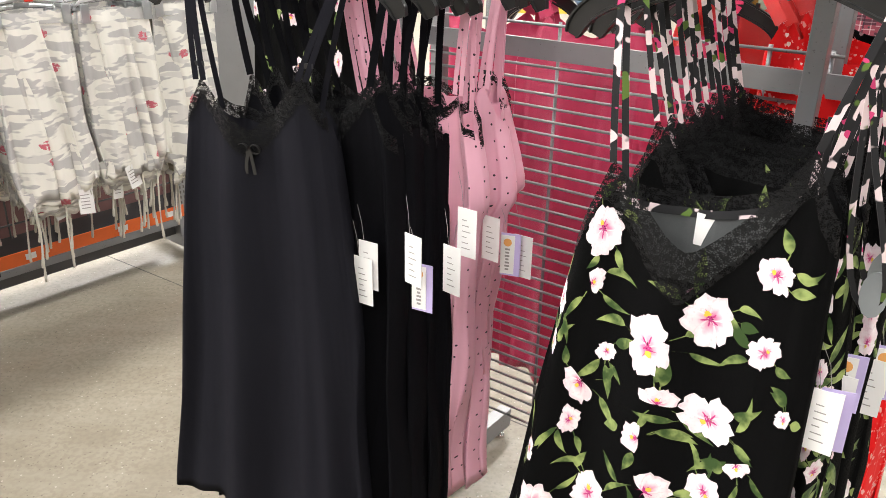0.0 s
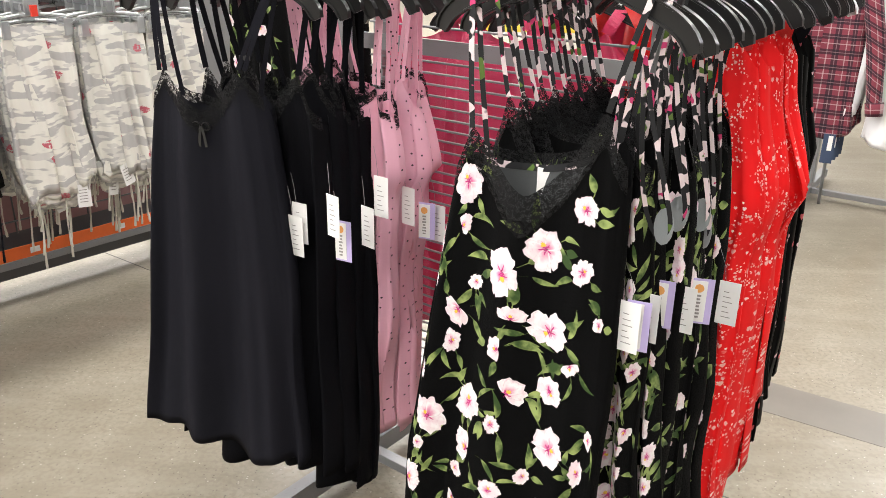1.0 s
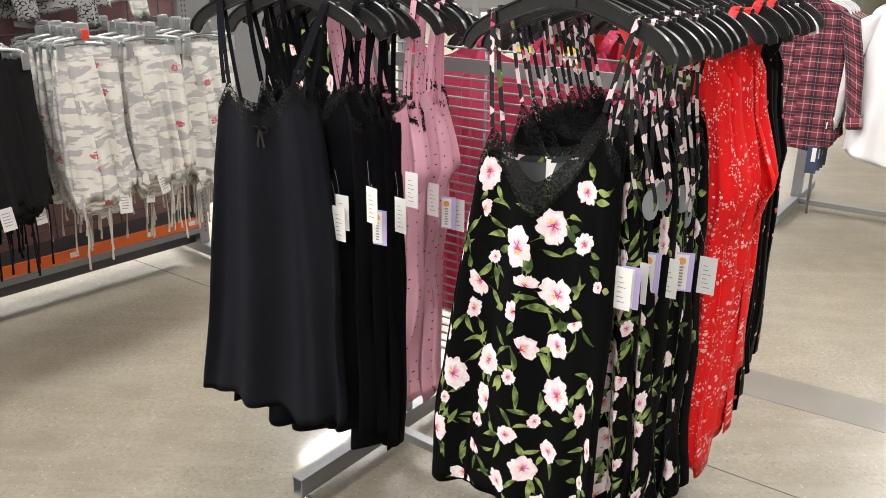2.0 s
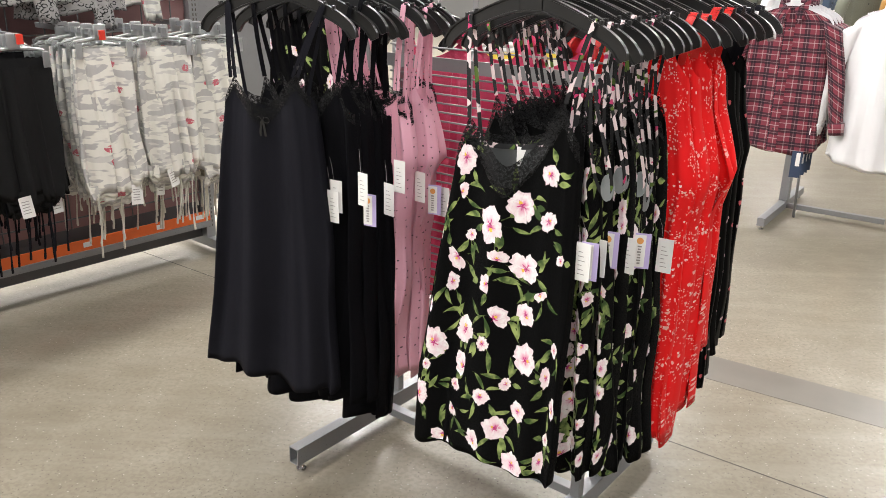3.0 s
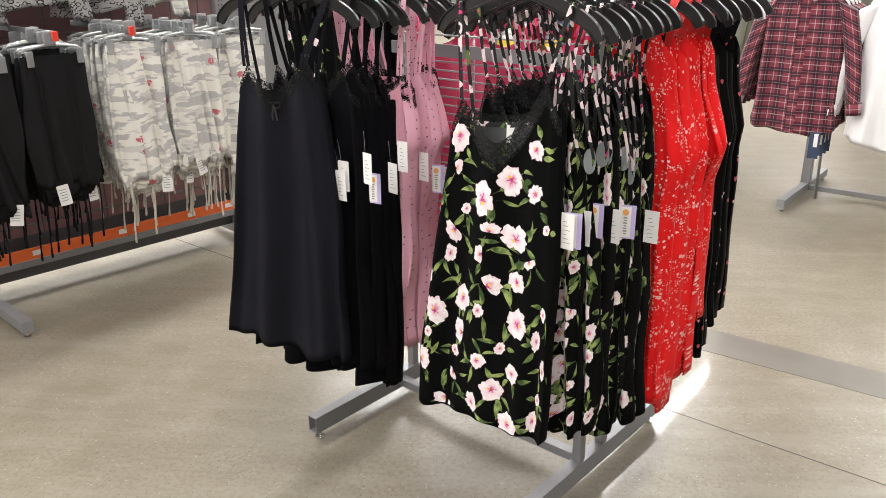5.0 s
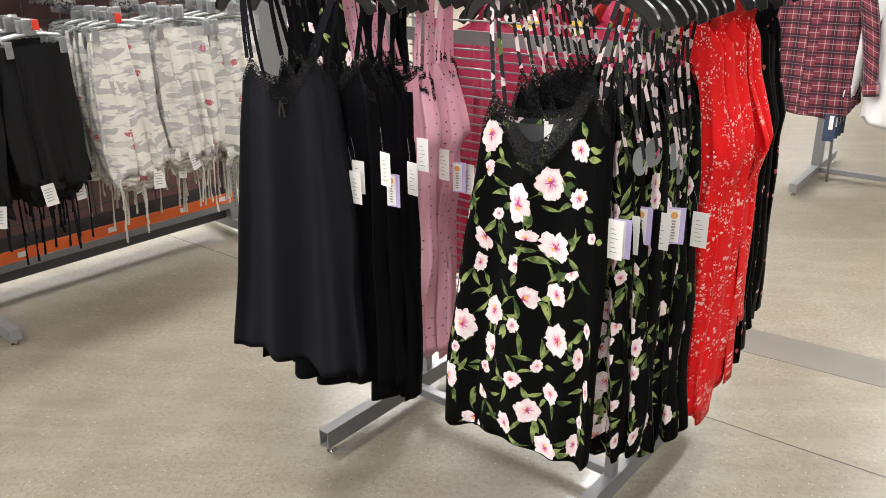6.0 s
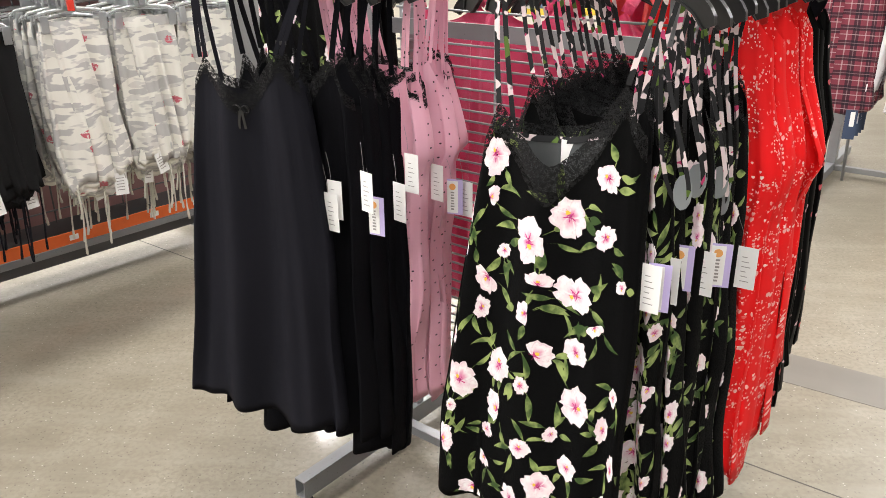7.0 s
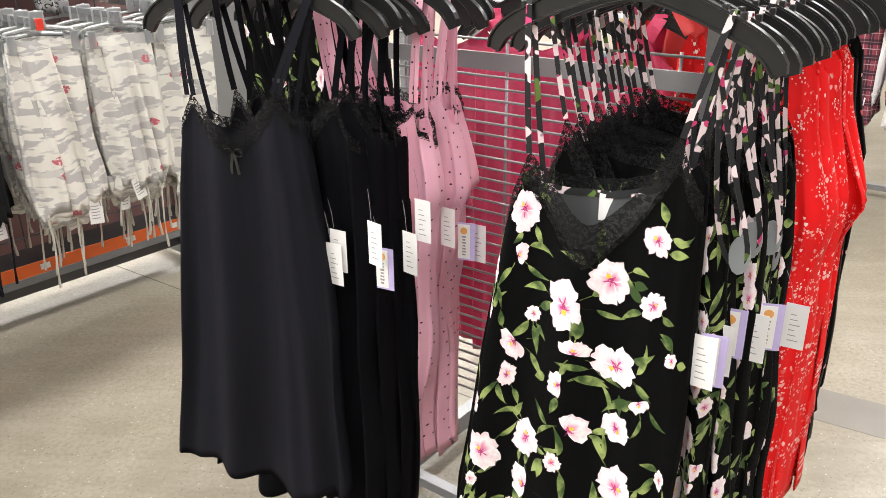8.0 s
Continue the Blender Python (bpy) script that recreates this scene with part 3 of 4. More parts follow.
        put(stamen, [(blob, 1), ([(dx * 2, dz * 2)] * 10, 0)], front, 0.0030, cx, cz)
        for _ in range(r.choice((3, 4, 4, 5))):
            t0 = r.uniform(0, 6.28)
            d0 = R * r.uniform(0.9, 1.25)
            L, Wd, bend = r.uniform(0.028, 0.062), r.uniform(0.005, 0.0095), r.uniform(-0.6, 0.6)
            t1 = t0 + r.uniform(-0.8, 0.8)
            left, right = [], []
            for i in range(9):
                k = i / 8
                ww = Wd * math.sin(math.pi * k ** 0.8) * (1 - 0.2 * k)
                ax = d0 * math.cos(t0) + L * k * math.cos(t1 + bend * k)
                az = d0 * math.sin(t0) + L * k * math.sin(t1 + bend * k)
                left.append((ax - ww * math.sin(t1), az + ww * math.cos(t1)))
                right.append((ax + ww * math.sin(t1), az - ww * math.cos(t1)))
            loop = left + right[::-1]
            mid = [((a + c) / 2, (b + d) / 2) for (a, b), (c, d) in zip(loop, loop[::-1])]
            put(leaves, [(loop, 1), (mid, 0)], front, 0.0010, cx, cz)
            stem = [(d0 * math.cos(t0) * k + 0.0011 * q, d0 * math.sin(t0) * k) for q, ks in ((1, (0.6, 0.8, 1.0)), (-1, (1.0, 0.8, 0.6))) for k in ks]
            put(leaves, [(stem, 1), ([stem[0], stem[1], stem[2], stem[2], stem[1], stem[0]], 0)], front, 0.0008, cx, cz)
    return petals, throat, stamen, leaves


def hang_tag(parent, at, turn, kind=0, tall=0.086, wide=0.038):
    """A card tag on a thin loop: white back card, lavender card, and a paler printed card in front."""
    m = pose(*at, 0, 0, turn)
    t = part("tag", Soup().box((0, -0.0005, -tall), (wide, 0.0005, 0), 0.0).make("tag", M_LAVENDER if kind else M_TAG), parent, "lavender and white card tag" if kind else "white card tag")
    t.matrix_basis = m
    if kind:
        part("card_face", Soup().box((0.0, -0.0016, -tall + 0.004), (wide * 0.70, -0.0008, -0.004)).make("card_face", M_TAG), t)
        s = Soup()
        for i, h in enumerate((0.009, 0.007, 0.009, 0.006, 0.008, 0.009, 0.007)):
            z = -0.030 - i * 0.0068
            s.box((wide * 0.35 - h * 0.5, -0.0022, z - 0.0036), (wide * 0.35 + h * 0.5, -0.0017, z))
        part("print", s.make("print", M_INK), t)
        part("emblem", Soup().tube([(wide * 0.35, -0.0017, -0.018), (wide * 0.35, -0.0024, -0.018)], 0.008, 12).make("emblem", M_GOLD), t)
    else:
        s = Soup()
        for i in range(6):
            z = -0.02 - i * 0.010
            s.box((wide * 0.25, -0.0012, z - 0.0014), (wide * (0.5 + 0.3 * ((i * 7) % 3) / 3), -0.0007, z))
        part("print", s.make("print", M_INK), t)
    part("loop", Soup().tube([(wide * 0.3, 0, -0.006), (wide * 0.1, 0.004, 0.03), (-0.01, 0.012, 0.055)], 0.0004, 4).make("loop", M_INK), t)


def chemise(m, seed, material, lace, strap_mat, widths, hem, depth=0.024, fold=0.016, lean=0.0, tilt=0.0, label="", group="", flowers=None, v_depth=0.075, lace_depth=0.075, strap_w=0.009,
            tags=(), neck_label=False, name="chemise", bust=-0.20, double=False, side_fold=0.006, notch=0.150, neck_tilt=0.0, vee=1.3, waves=5.0, arm=0.065, loops=None, back_drop=0.035, vx=0.0):
    """A strappy slip on a hanger. Local z = 0 is the hanger's notch."""
    r = random.Random(seed + 77)
    d = Drape(seed, widths, depth, fold, hem, lean, waves, tilt, side_fold)
    g = thing(name, m, label, name.replace("_", " "), group)
    c0 = widths[0][2]

    def across(p):
        return np.abs(np.sin(np.asarray(p) * 1.4451)) / 0.9921

    def signed(p):
        return np.sin(np.asarray(p) * 1.4451) / 0.9921

    def neck(p):
        return bust - v_depth * (1 - np.clip(np.abs(signed(p) - vx) / (0.8 - vx * np.sign(signed(p) - vx)), 0, 1) ** vee) - arm * np.clip((across(p) - 0.8) / 0.2, 0, 1) ** 0.8 + neck_tilt * p

    def edge(p):
        return neck(p) - lace_depth * (1 - 0.42 * np.clip(np.abs(p), 0, 1) ** 0.7) + 0.004 * np.abs(np.sin(p * 26))

    def back(p):
        return bust - back_drop - 0.032 * (1 - np.clip(across(p) / 0.85, 0, 1) ** 2) - 0.05 * np.clip((across(p) - 0.85) / 0.15, 0, 1) + neck_tilt * p
    if lace is not None:
        body_top = lambda p: edge(p) + 0.012
    else:
        body_top = neck
    part("body", d.mesh("body", material, body_top, back), g)
    if lace is not None:
        part("lace_trim", band_mesh("lace_trim", d, lace, neck, edge, -0.98, 0.98), g, "black floral lace trim")
        part("lace_trim", band_mesh("lace_trim", d, lace, lambda p: back(p) + 0.02, lambda p: back(p) - 0.015, -0.98, 0.98, False, 32, 3), g, "black floral lace trim")
    for sx in (-1, 1):
        p = 0.636 * sx
        top = (sx * notch, 0, 0.024)
        a = d.at(True, p, neck(np.array(p)))
        b = d.at(False, p, back(np.array(p)))
        offs = (-0.008, 0.006) if double else (0,)
        for o in offs:
            strap(g, (a[0] + o, a[1] - 0.002, a[2] - 0.004), (top[0] + o * 0.5, -0.007, top[2]), strap_w, strap_mat)
        if double:
            mid_ = Vector((a[0], a[1], a[2])).lerp(Vector(top), 0.12)
            part("strap_slider", Soup().box((mid_.x - 0.013, mid_.y - 0.004, mid_.z - 0.004), (mid_.x + 0.011, mid_.y - 0.002, mid_.z + 0.004), 0.0008).make("strap_slider", M_HANGER), g, "small shiny black strap slider")
        strap(g, (b[0] * r.uniform(0.92, 1.0), b[1], b[2]), (top[0], 0.007, top[2]), strap_w, strap_mat)
        # the strap's turn over the hanger
        part("strap_loop", Soup().ribbon([(top[0], -0.007, top[2]), (top[0], -0.004, top[2] + 0.006), (top[0], 0.004, top[2] + 0.006), (top[0], 0.007, top[2])], strap_w, 0.0016, (1, 0, 0)).make("strap_loop", strap_mat), g)
    if neck_label:
        q = d.at(False, np.array([-0.02]), back(np.array([0.0])) - 0.002)[0]
        part("neck_label", Soup().box((q[0] - 0.012, q[1] - 0.006, q[2] - 0.045), (q[0] + 0.012, q[1] - 0.0045, q[2] - 0.002)).make("neck_label", M_TAG), g, "white sewn-in label")
        part("neck_binding", band_mesh("neck_binding", d, strap_mat, lambda p: back(p) + 0.003, lambda p: back(p) - 0.009, -0.6, 0.6, False, 24, 3, -0.006), g)
        part("back_lining", band_mesh("back_lining", d, M_LININGDARK, lambda p: back(p) - 0.009, lambda p: back(p) - 0.10, -0.6, 0.6, False, 24, 5, -0.004), g)
    if flowers is not None:
        for nm, soup, mt in zip(("flower_print", "throat_print", "stamen_print", "leaf_print"), flower_shapes(d, flowers, seed + 5), (M_PETAL, M_MAGENTA, M_YELLOW, M_LEAF)):
            part(nm, soup.make(nm, mt, True), g)["kind"] = "stuff"
    if loops:
        # armhole bindings that droop at the side, with the pale lining inside
        for x0, z0, x1, z1, wide in loops:
            path = []
            for k in range(15):
                t = k / 14
                a = 2 * math.pi * t
                swell = math.sin(math.pi * t)
                path.append((x0 + (x1 - x0) * swell ** 0.8 + wide * math.sin(a), -0.03 - 0.012 * math.cos(a), z0 + (z1 - z0) * swell ** 0.7))
            part("armhole_binding", Soup().ribbon(path, 0.007, 0.002, (1, 0.6, 0)).make("armhole_binding", strap_mat), g)
            low = [q for q in path if q[2] < z1 + 0.055]
            cx_, cz_ = (x1, z1 + 0.026)
            fan = [(cx_ + wide * 0.8 * math.cos(2 * math.pi * k / 12), -0.024, cz_ + 0.03 * math.sin(2 * math.pi * k / 12)) for k in range(12)]
            back_ = [(x, y + 0.003, z) for x, y, z in fan]
            part("lining", Soup().add(fan + back_, [tuple(range(12)), tuple(range(23, 11, -1))] + [(k, 12 + k, 12 + (k + 1) % 12, (k + 1) % 12) for k in range(12)]).make("lining", M_LINING), g, "grey satin lining")
    for at, turn, kind in tags:
        hang_tag(g, at, turn, kind)
    return g, d


def scatter(seed, d, z0, z1, gap, both=True):
    r = random.Random(seed)
    out = []
    for front in (True, False) if both else (True,):
        pts = []
        for _ in range(900):
            z = r.uniform(z0, z1)
            w, c = d.half(z)
            x = float(c) + r.uniform(-0.95, 0.95) * float(w)
            R = r.choice((0.020, 0.024, 0.028, 0.034))
            if all(math.hypot(x - a, z - b) > gap * 0.45 + (R + q) * 0.55 for a, b, q in pts):
                pts.append((x, z, R))
        out += [(x, z, R, front) for x, z, R in pts]
    return out


def rack_pose(x, y, z=NOTCH, turn=0.0):
    return RACK @ pose(x, y, z, 0, 0, turn)


# spots of the front chemise's flowers: across the panel, height, size
FRONT_FLOWERS = [
    (0.269, 1.19, 0.033), (0.261, 1.11, 0.023), (0.216, 1.073, 0.028), (0.358, 1.055, 0.038), (0.425, 1.107, 0.033), (0.493, 1.187, 0.026), (0.496, 1.088, 0.022), (0.262, 0.956, 0.031),
    (0.381, 0.977, 0.024), (0.446, 0.967, 0.036), (0.363, 0.919, 0.024), (0.251, 0.889, 0.021), (0.382, 0.838, 0.031), (0.49, 0.923, 0.022), (0.455, 0.861, 0.027), (0.215, 0.727, 0.037),
    (0.295, 0.779, 0.037), (0.3, 0.686, 0.032), (0.466, 0.754, 0.036), (0.521, 0.725, 0.025), (0.18, 0.583, 0.036), (0.268, 0.562, 0.021), (0.363, 0.634, 0.024), (0.543, 0.655, 0.024),
    (0.459, 0.622, 0.022), (0.408, 0.564, 0.028), (0.245, 0.478, 0.029), (0.345, 0.508, 0.024), (0.457, 0.481, 0.030), (0.517, 0.505, 0.028)]


def row_tags(m, turn, rows):
    """Tags given in the rack's own axes, carried over to a garment at m."""
    out = []
    for tx, ty, tz, tt, tk in rows:
        q = m.inverted() @ (RACK @ Vector((tx + 0.025, ty - 0.02, tz + 0.012)))
        out.append(((q.x, q.y, q.z), tt - turn, tk))
    return out


# floral chemises on the right rail
XR = HALF - 0.02
rnd = random.Random(4)
ROW_F = [-0.48, -0.415, -0.365, -0.315, -0.265, -0.215, -0.165, -0.115]
# tags of the row: across the panel, depth, height of the top edge, turn, lavender or white
TAGS_F = {1: [(0.526, -0.475, 1.039, 0, 0), (0.537, -0.468, 1.039, 15, 1)], 2: [(0.529, -0.41, 1.031, 4, 0)], 3: [(0.531, -0.36, 1.036, 14, 1)], 4: [(0.552, -0.31, 1.015, 4, 0)], 5: [(0.563, -0.26, 1.013, 24, 1)], 7: [(0.58, -0.16, 0.98, 6, 0)]}
for i, s in enumerate(ROW_F):
    turn = 0.0 if i == 0 else rnd.uniform(-3, 8)
    m = rack_pose(XR, s, NOTCH + (0 if i == 0 else rnd.uniform(-0.01, 0.008)), turn)
    hanger(m)
    if i == 0:
        wd = [(-0.14, 0.145, -0.008), (-0.255, 0.158, -0.010), (-0.415, 0.175, -0.018), (-0.635, 0.19, -0.032), (-0.845, 0.202, -0.052), (-1.06, 0.206, -0.056)]
        spots = [(x - XR, z - NOTCH, R * 1.12, True) for x, z, R in FRONT_FLOWERS]
        d0 = Drape(31, wd, 0.02, 0.012, -1.055, 0.05)
        spots += [q for q in scatter(3, d0, -1.02, -0.33, 0.085) if not q[3]]
        for q in scatter(8, d0, -0.99, -0.36, 0.03):
            if q[3] and min(math.hypot(q[0] - o[0], q[1] - o[1]) for o in spots if o[3]) > 0.060:
                spots.append((q[0], q[1], 0.018, True))
        chemise(m, 31, M_FLORALBASE, M_BLACKLACE, M_STRAPPRINT, wd, -1.018, 0.024, 0.022, 0.05, 0.004, "black chemise with white and pink flowers and lace neckline", "floral chemises on the rack",
                spots, 0.125, 0.075, bust=-0.160, back_drop=0.055, arm=0.10, waves=4.5, neck_label=True, strap_w=0.009, tags=(), neck_tilt=0.045)
    else:
        hem = (0, -1.01, -1.03, -1.06, -1.085, -1.075, -1.09, -1.10)[i]
        jw = [rnd.uniform(-0.018, 0.018) for _ in range(4)]
        wd = [(-0.19, 0.14, 0.01), (-0.27, 0.155 + jw[0] / 2, 0.015 + jw[1] / 2), (-0.45, 0.165 + jw[1], 0.02), (-0.75, 0.18 + jw[2], 0.02 + jw[3] / 2), (hem, 0.195 + jw[3] / 2, 0.02)]
        d0 = Drape(31 + i, wd, 0.028, 0.02, hem, 0.02)
        tags = row_tags(m, turn, TAGS_F.get(i, ()))
        chemise(m, 31 + i, M_FLORALBASE, M_BLACKLACE, M_STRAPPRINT, wd, hem, 0.032, 0.034, 0.02, 0.0, "black chemise with white and pink flowers and lace neckline", "floral chemises on the rack",
                scatter(40 + i, d0, hem + 0.02, -0.28, 0.012), strap_w=0.0075, tags=tags, side_fold=0.014, bust=-0.135, v_depth=0.13, arm=0.09, back_drop=0.05, loops=[(0.135, -0.05, 0.165 + rnd.uniform(-0.02, 0.025), -0.36 + rnd.uniform(-0.05, 0.05), 0.016 + rnd.uniform(-0.004, 0.006)), (0.105, -0.10, 0.10, -0.30 + rnd.uniform(-0.06, 0.06), 0.012)])

# red and black heart-print chemises farther along the same rail
for i, s in enumerate((0.03, 0.08, 0.135, 0.19, 0.235)):
    m = rack_pose(XR + rnd.uniform(-0.008, 0.008), s, NOTCH + rnd.uniform(-0.008, 0.008), rnd.uniform(-4, 8))
    hanger(m)
    hem = (-1.13, -1.15, -1.09, -1.08, -0.93)[i]
    flare = (0.0, 0.006, 0.0, 0.030, 0.012)[i]
    wd = [(-0.08, 0.13, 0.02), (-0.22, 0.14, 0.03), (-0.33, 0.165 + flare / 2, 0.035), (-0.39, 0.172 + flare, 0.04), (-0.44, 0.170 + flare / 3, 0.04), (-0.50, 0.160, 0.04), (-0.75, 0.165, 0.042), (hem, 0.172, 0.045)]
    chemise(m, 61 + i, M_REDHEART, None, M_REDSATIN, wd, hem, 0.03, 0.045, 0.02, 0.0, "red satin nightdress with small pale heart print on a hanger", "red nightdresses on the rack", None, 0.12, 0.06, 0.02, (), False, "nightdress", -0.06, False, 0.008, waves=4.0)
for i, s in enumerate((0.30, 0.35, 0.41, 0.46, 0.51)):
    m = rack_pose(XR + rnd.uniform(-0.008, 0.008), s, NOTCH + rnd.uniform(-0.008, 0.008), rnd.uniform(-4, 8))
    hanger(m, white=(i == 3))
    hem = (-1.10, -1.06, -1.03, -1.01, -1.005)[i]
    wd = [(-0.08, 0.13, 0.0), (-0.25, 0.14, 0.01), (-0.38, 0.165, 0.018), (-0.45, 0.155, 0.018), (-0.75, 0.162, 0.025), (hem, 0.165, 0.032)]
    chemise(m, 71 + i, M_BLACKHEART, None, M_BLACK, wd, hem, 0.03, 0.03, 0.02, 0.0, "black satin nightdress with pink and red heart print on a hanger", "black nightdresses on the rack", None, 0.12, 0.06, 0.015, (), False, "nightdress", -0.08, False, 0.008)

# black and pink chemises on the other rail
XL = -0.283
# tags of the black row: across the panel, depth, height of the top edge, turn, lavender or white
TAGS_B = {1: [(-0.186, -0.515, 1.03, 4, 0), (-0.181, -0.508, 1.057, 6, 0), (-0.087, -0.502, 1.092, -8, 0)], 2: [(-0.094, -0.475, 1.029, 10, 1)], 3: [(-0.064, -0.43, 1.055, -6, 0)], 4: [(-0.065, -0.39, 1.108, 0, 0)]}
for i, s in enumerate((-0.575, -0.49, -0.445, -0.395, -0.35)):
    turn = (17, 12, 9, 6, 4)[i]
    m = rack_pose(XL, s, NOTCH + (0 if i == 0 else rnd.uniform(-0.01, 0.008)), turn)
    hanger(m)
    if i == 0:
        hem = -0.985
        wd = [(-0.14, 0.114, -0.024), (-0.217, 0.125, -0.026), (-0.355, 0.146, -0.028), (-0.61, 0.172, -0.030), (-0.795, 0.191, -0.036), (hem, 0.206, -0.042)]
    else:
        hem = (0, -1.04, -1.07, -1.13, -1.14)[i]
        wd = [(-0.19, 0.145, 0.01), (-0.27, 0.155, 0.012), (-0.45, 0.172, 0.005), (-0.75, 0.195, -0.008), (hem, 0.215, -0.022)]
    tags = row_tags(m, turn, TAGS_B.get(i, ()))
    slip, drape = chemise(m, 11 + i, M_BLACK if i == 0 else M_BLACKREAR, M_BLACKLACE, M_BLACK if i == 0 else M_BLACKREAR, wd, hem, 0.036, 0.034 if i == 0 else 0.045, 0.03, -0.025 if i == 0 else 0.0, "plain black jersey chemise with lace neckline on a hanger", "black chemises on the rack", None, 0.084 if i == 0 else 0.11, 0.052 if i == 0 else 0.05, 0.009 if i == 0 else 0.012, tags, False, "chemise", -0.146 if i == 0 else -0.15, i == 0, 0.010, neck_tilt=0.010 if i == 0 else rnd.uniform(0.0, 0.03), vee=1.0, waves=4.0 if i == 0 else 4.6, arm=0.06 if i == 0 else 0.09, notch=0.135 if i == 0 else 0.15, back_drop=0.06)
    if i == 0:
        bow_at = drape.at(True, np.array([0.0]), np.array([-0.262]))[0]
        bow = Soup()
        for sx in (-1, 1):
            ring = [(bow_at[0] + sx * (0.002 + 0.009 * (1 - math.cos(a))), bow_at[1] - 0.006 - 0.002 * math.sin(a), -0.256 + 0.008 * math.sin(a)) for a in [2 * math.pi * k / 12 for k in range(13)]]
            bow.ribbon(ring, 0.005, 0.001, (0, 1, 0))
            bow.ribbon([(bow_at[0] + sx * 0.001, bow_at[1] - 0.006, -0.257), (bow_at[0] + sx * 0.006, bow_at[1] - 0.007, -0.280), (bow_at[0] + sx * 0.008, bow_at[1] - 0.006, -0.298)], 0.006, 0.001, (1, 0, 0))
        part("bow", bow.make("bow", M_HANGER), slip, "small shiny black satin bow")
# tags of the pink row: across the panel, depth, height of the top edge, turn, lavender or white
TAGS_P = {2: [(-0.098, -0.265, 1.05, -5, 0)], 3: [(-0.082, -0.225, 1.006, 10, 1)], 4: [(-0.07, -0.195, 0.997, 5, 0)]}
for i, s in enumerate((-0.30, -0.262, -0.222, -0.185, -0.15)):
    m = rack_pose(XL + (0.055, 0.02, 0.05, 0.025, 0.015)[i], s, NOTCH + rnd.uniform(-0.01, 0.008), (-4, 12, 2, 9, -3)[i])
    hanger(m)
    hem = (-1.04, -1.00, -1.03, -1.09, -1.07)[i]
    bulge = (0.0, 0.012, 0.004, 0.020, 0.010)[i]
    wd = [(-0.12, 0.125, 0.02), (-0.25, 0.135, 0.02), (-0.33, 0.150 + bulge / 2, 0.022), (-0.39, 0.152 + bulge, 0.024), (-0.43, 0.136, 0.02), (-0.60, 0.128, 0.018), (-0.80, 0.130, 0.014), (hem, 0.136, 0.010)]
    tags = row_tags(m, 0, TAGS_P.get(i, ()))
    chemise(m, 21 + i, M_PINKDOT, M_BLACKLACE if i in (0, 3) else None, M_PINKDOT, wd, hem, 0.024, 0.058, 0.02, 0.0, "pink chemise with small black dots and lace on a hanger", "pink chemises on the rack", None, 0.10, 0.030, 0.0085, tags, False, "chemise", -0.19 + (0.0, -0.03, 0.01, 0.02, -0.02)[i], True, 0.022, waves=6.0, notch=0.14)

# robes on the far side of the grid
for i, (x, s, mt, lab) in enumerate(((-0.28, 0.17, M_HOTPINK, "hot pink satin robe on a hanger behind the grid"), (-0.02, 0.16, M_HOTPINK, "hot pink satin robe on a hanger behind the grid"), (-0.04, 0.22, M_HOTPINK, "hot pink satin robe on a hanger behind the grid"), (0.14, 0.20, M_HOTPINK, "hot pink satin robe on a hanger behind the grid"),
                                     (0.30, 0.30, M_REDSATIN, "red satin robe on a hanger behind the grid"), (0.26, 0.36, M_REDSATIN, "red satin robe on a hanger behind the grid"))):
    m = RACK @ pose(x - 0.10, s + 0.02, NOTCH - (0.09 if i < 4 else 0.02), 0, 0, 8)
    wd = [(-0.02, 0.12, 0.0), (-0.12, 0.17, 0.0), (-0.5, 0.17, 0), (-0.9, 0.18, 0)]
    chemise(m, 81 + i, mt, None, mt, wd, -0.92, 0.025, 0.028, 0.0, 0.0, lab, "satin robes behind the grid", None, 0.05, 0.05, 0.03, (), False, "robe", -0.02, False, 0.01, notch=0.12)
    hanger(m)
for i, s in enumerate((0.12, 0.18, 0.24, 0.31, 0.38)):
    m = rack_pose(-HALF - 0.53, s, NOTCH, rnd.uniform(-3, 6))
    hanger(m)
    wd = [(-0.05, 0.15, 0.0), (-0.45, 0.18, 0), (-0.95, 0.2, 0)]
    d0 = Drape(91 + i, wd, 0.025, 0.02, -0.95)
    chemise(m, 91 + i, M_FLORALBASE, None, M_FLORALBASE, wd, -0.95, 0.025, 0.02, 0.0, 0.0, "black robe with pink flower print on a hanger", "black robes on the rack", scatter(95 + i, d0, -0.9, -0.12, 0.2) if i == 0 else None, 0.05, 0.05, 0.02, (), False, "robe", -0.04)


# ---- the wall rack with trousers ----
AL = Vector((0.62, 0.785, 0)).normalized()     # along the wall rack
OUT = Vector((0.785, -0.62, 0)).normalized()   # out of it
TURN_A = math.degrees(math.atan2(AL.y, AL.x))
BACK = -3.22


def wall_pose(along, out, z, turn=0.0):
    p = AL * along + OUT * out
    return pose(p.x, p.y, z, 0, 0, TURN_A + turn)


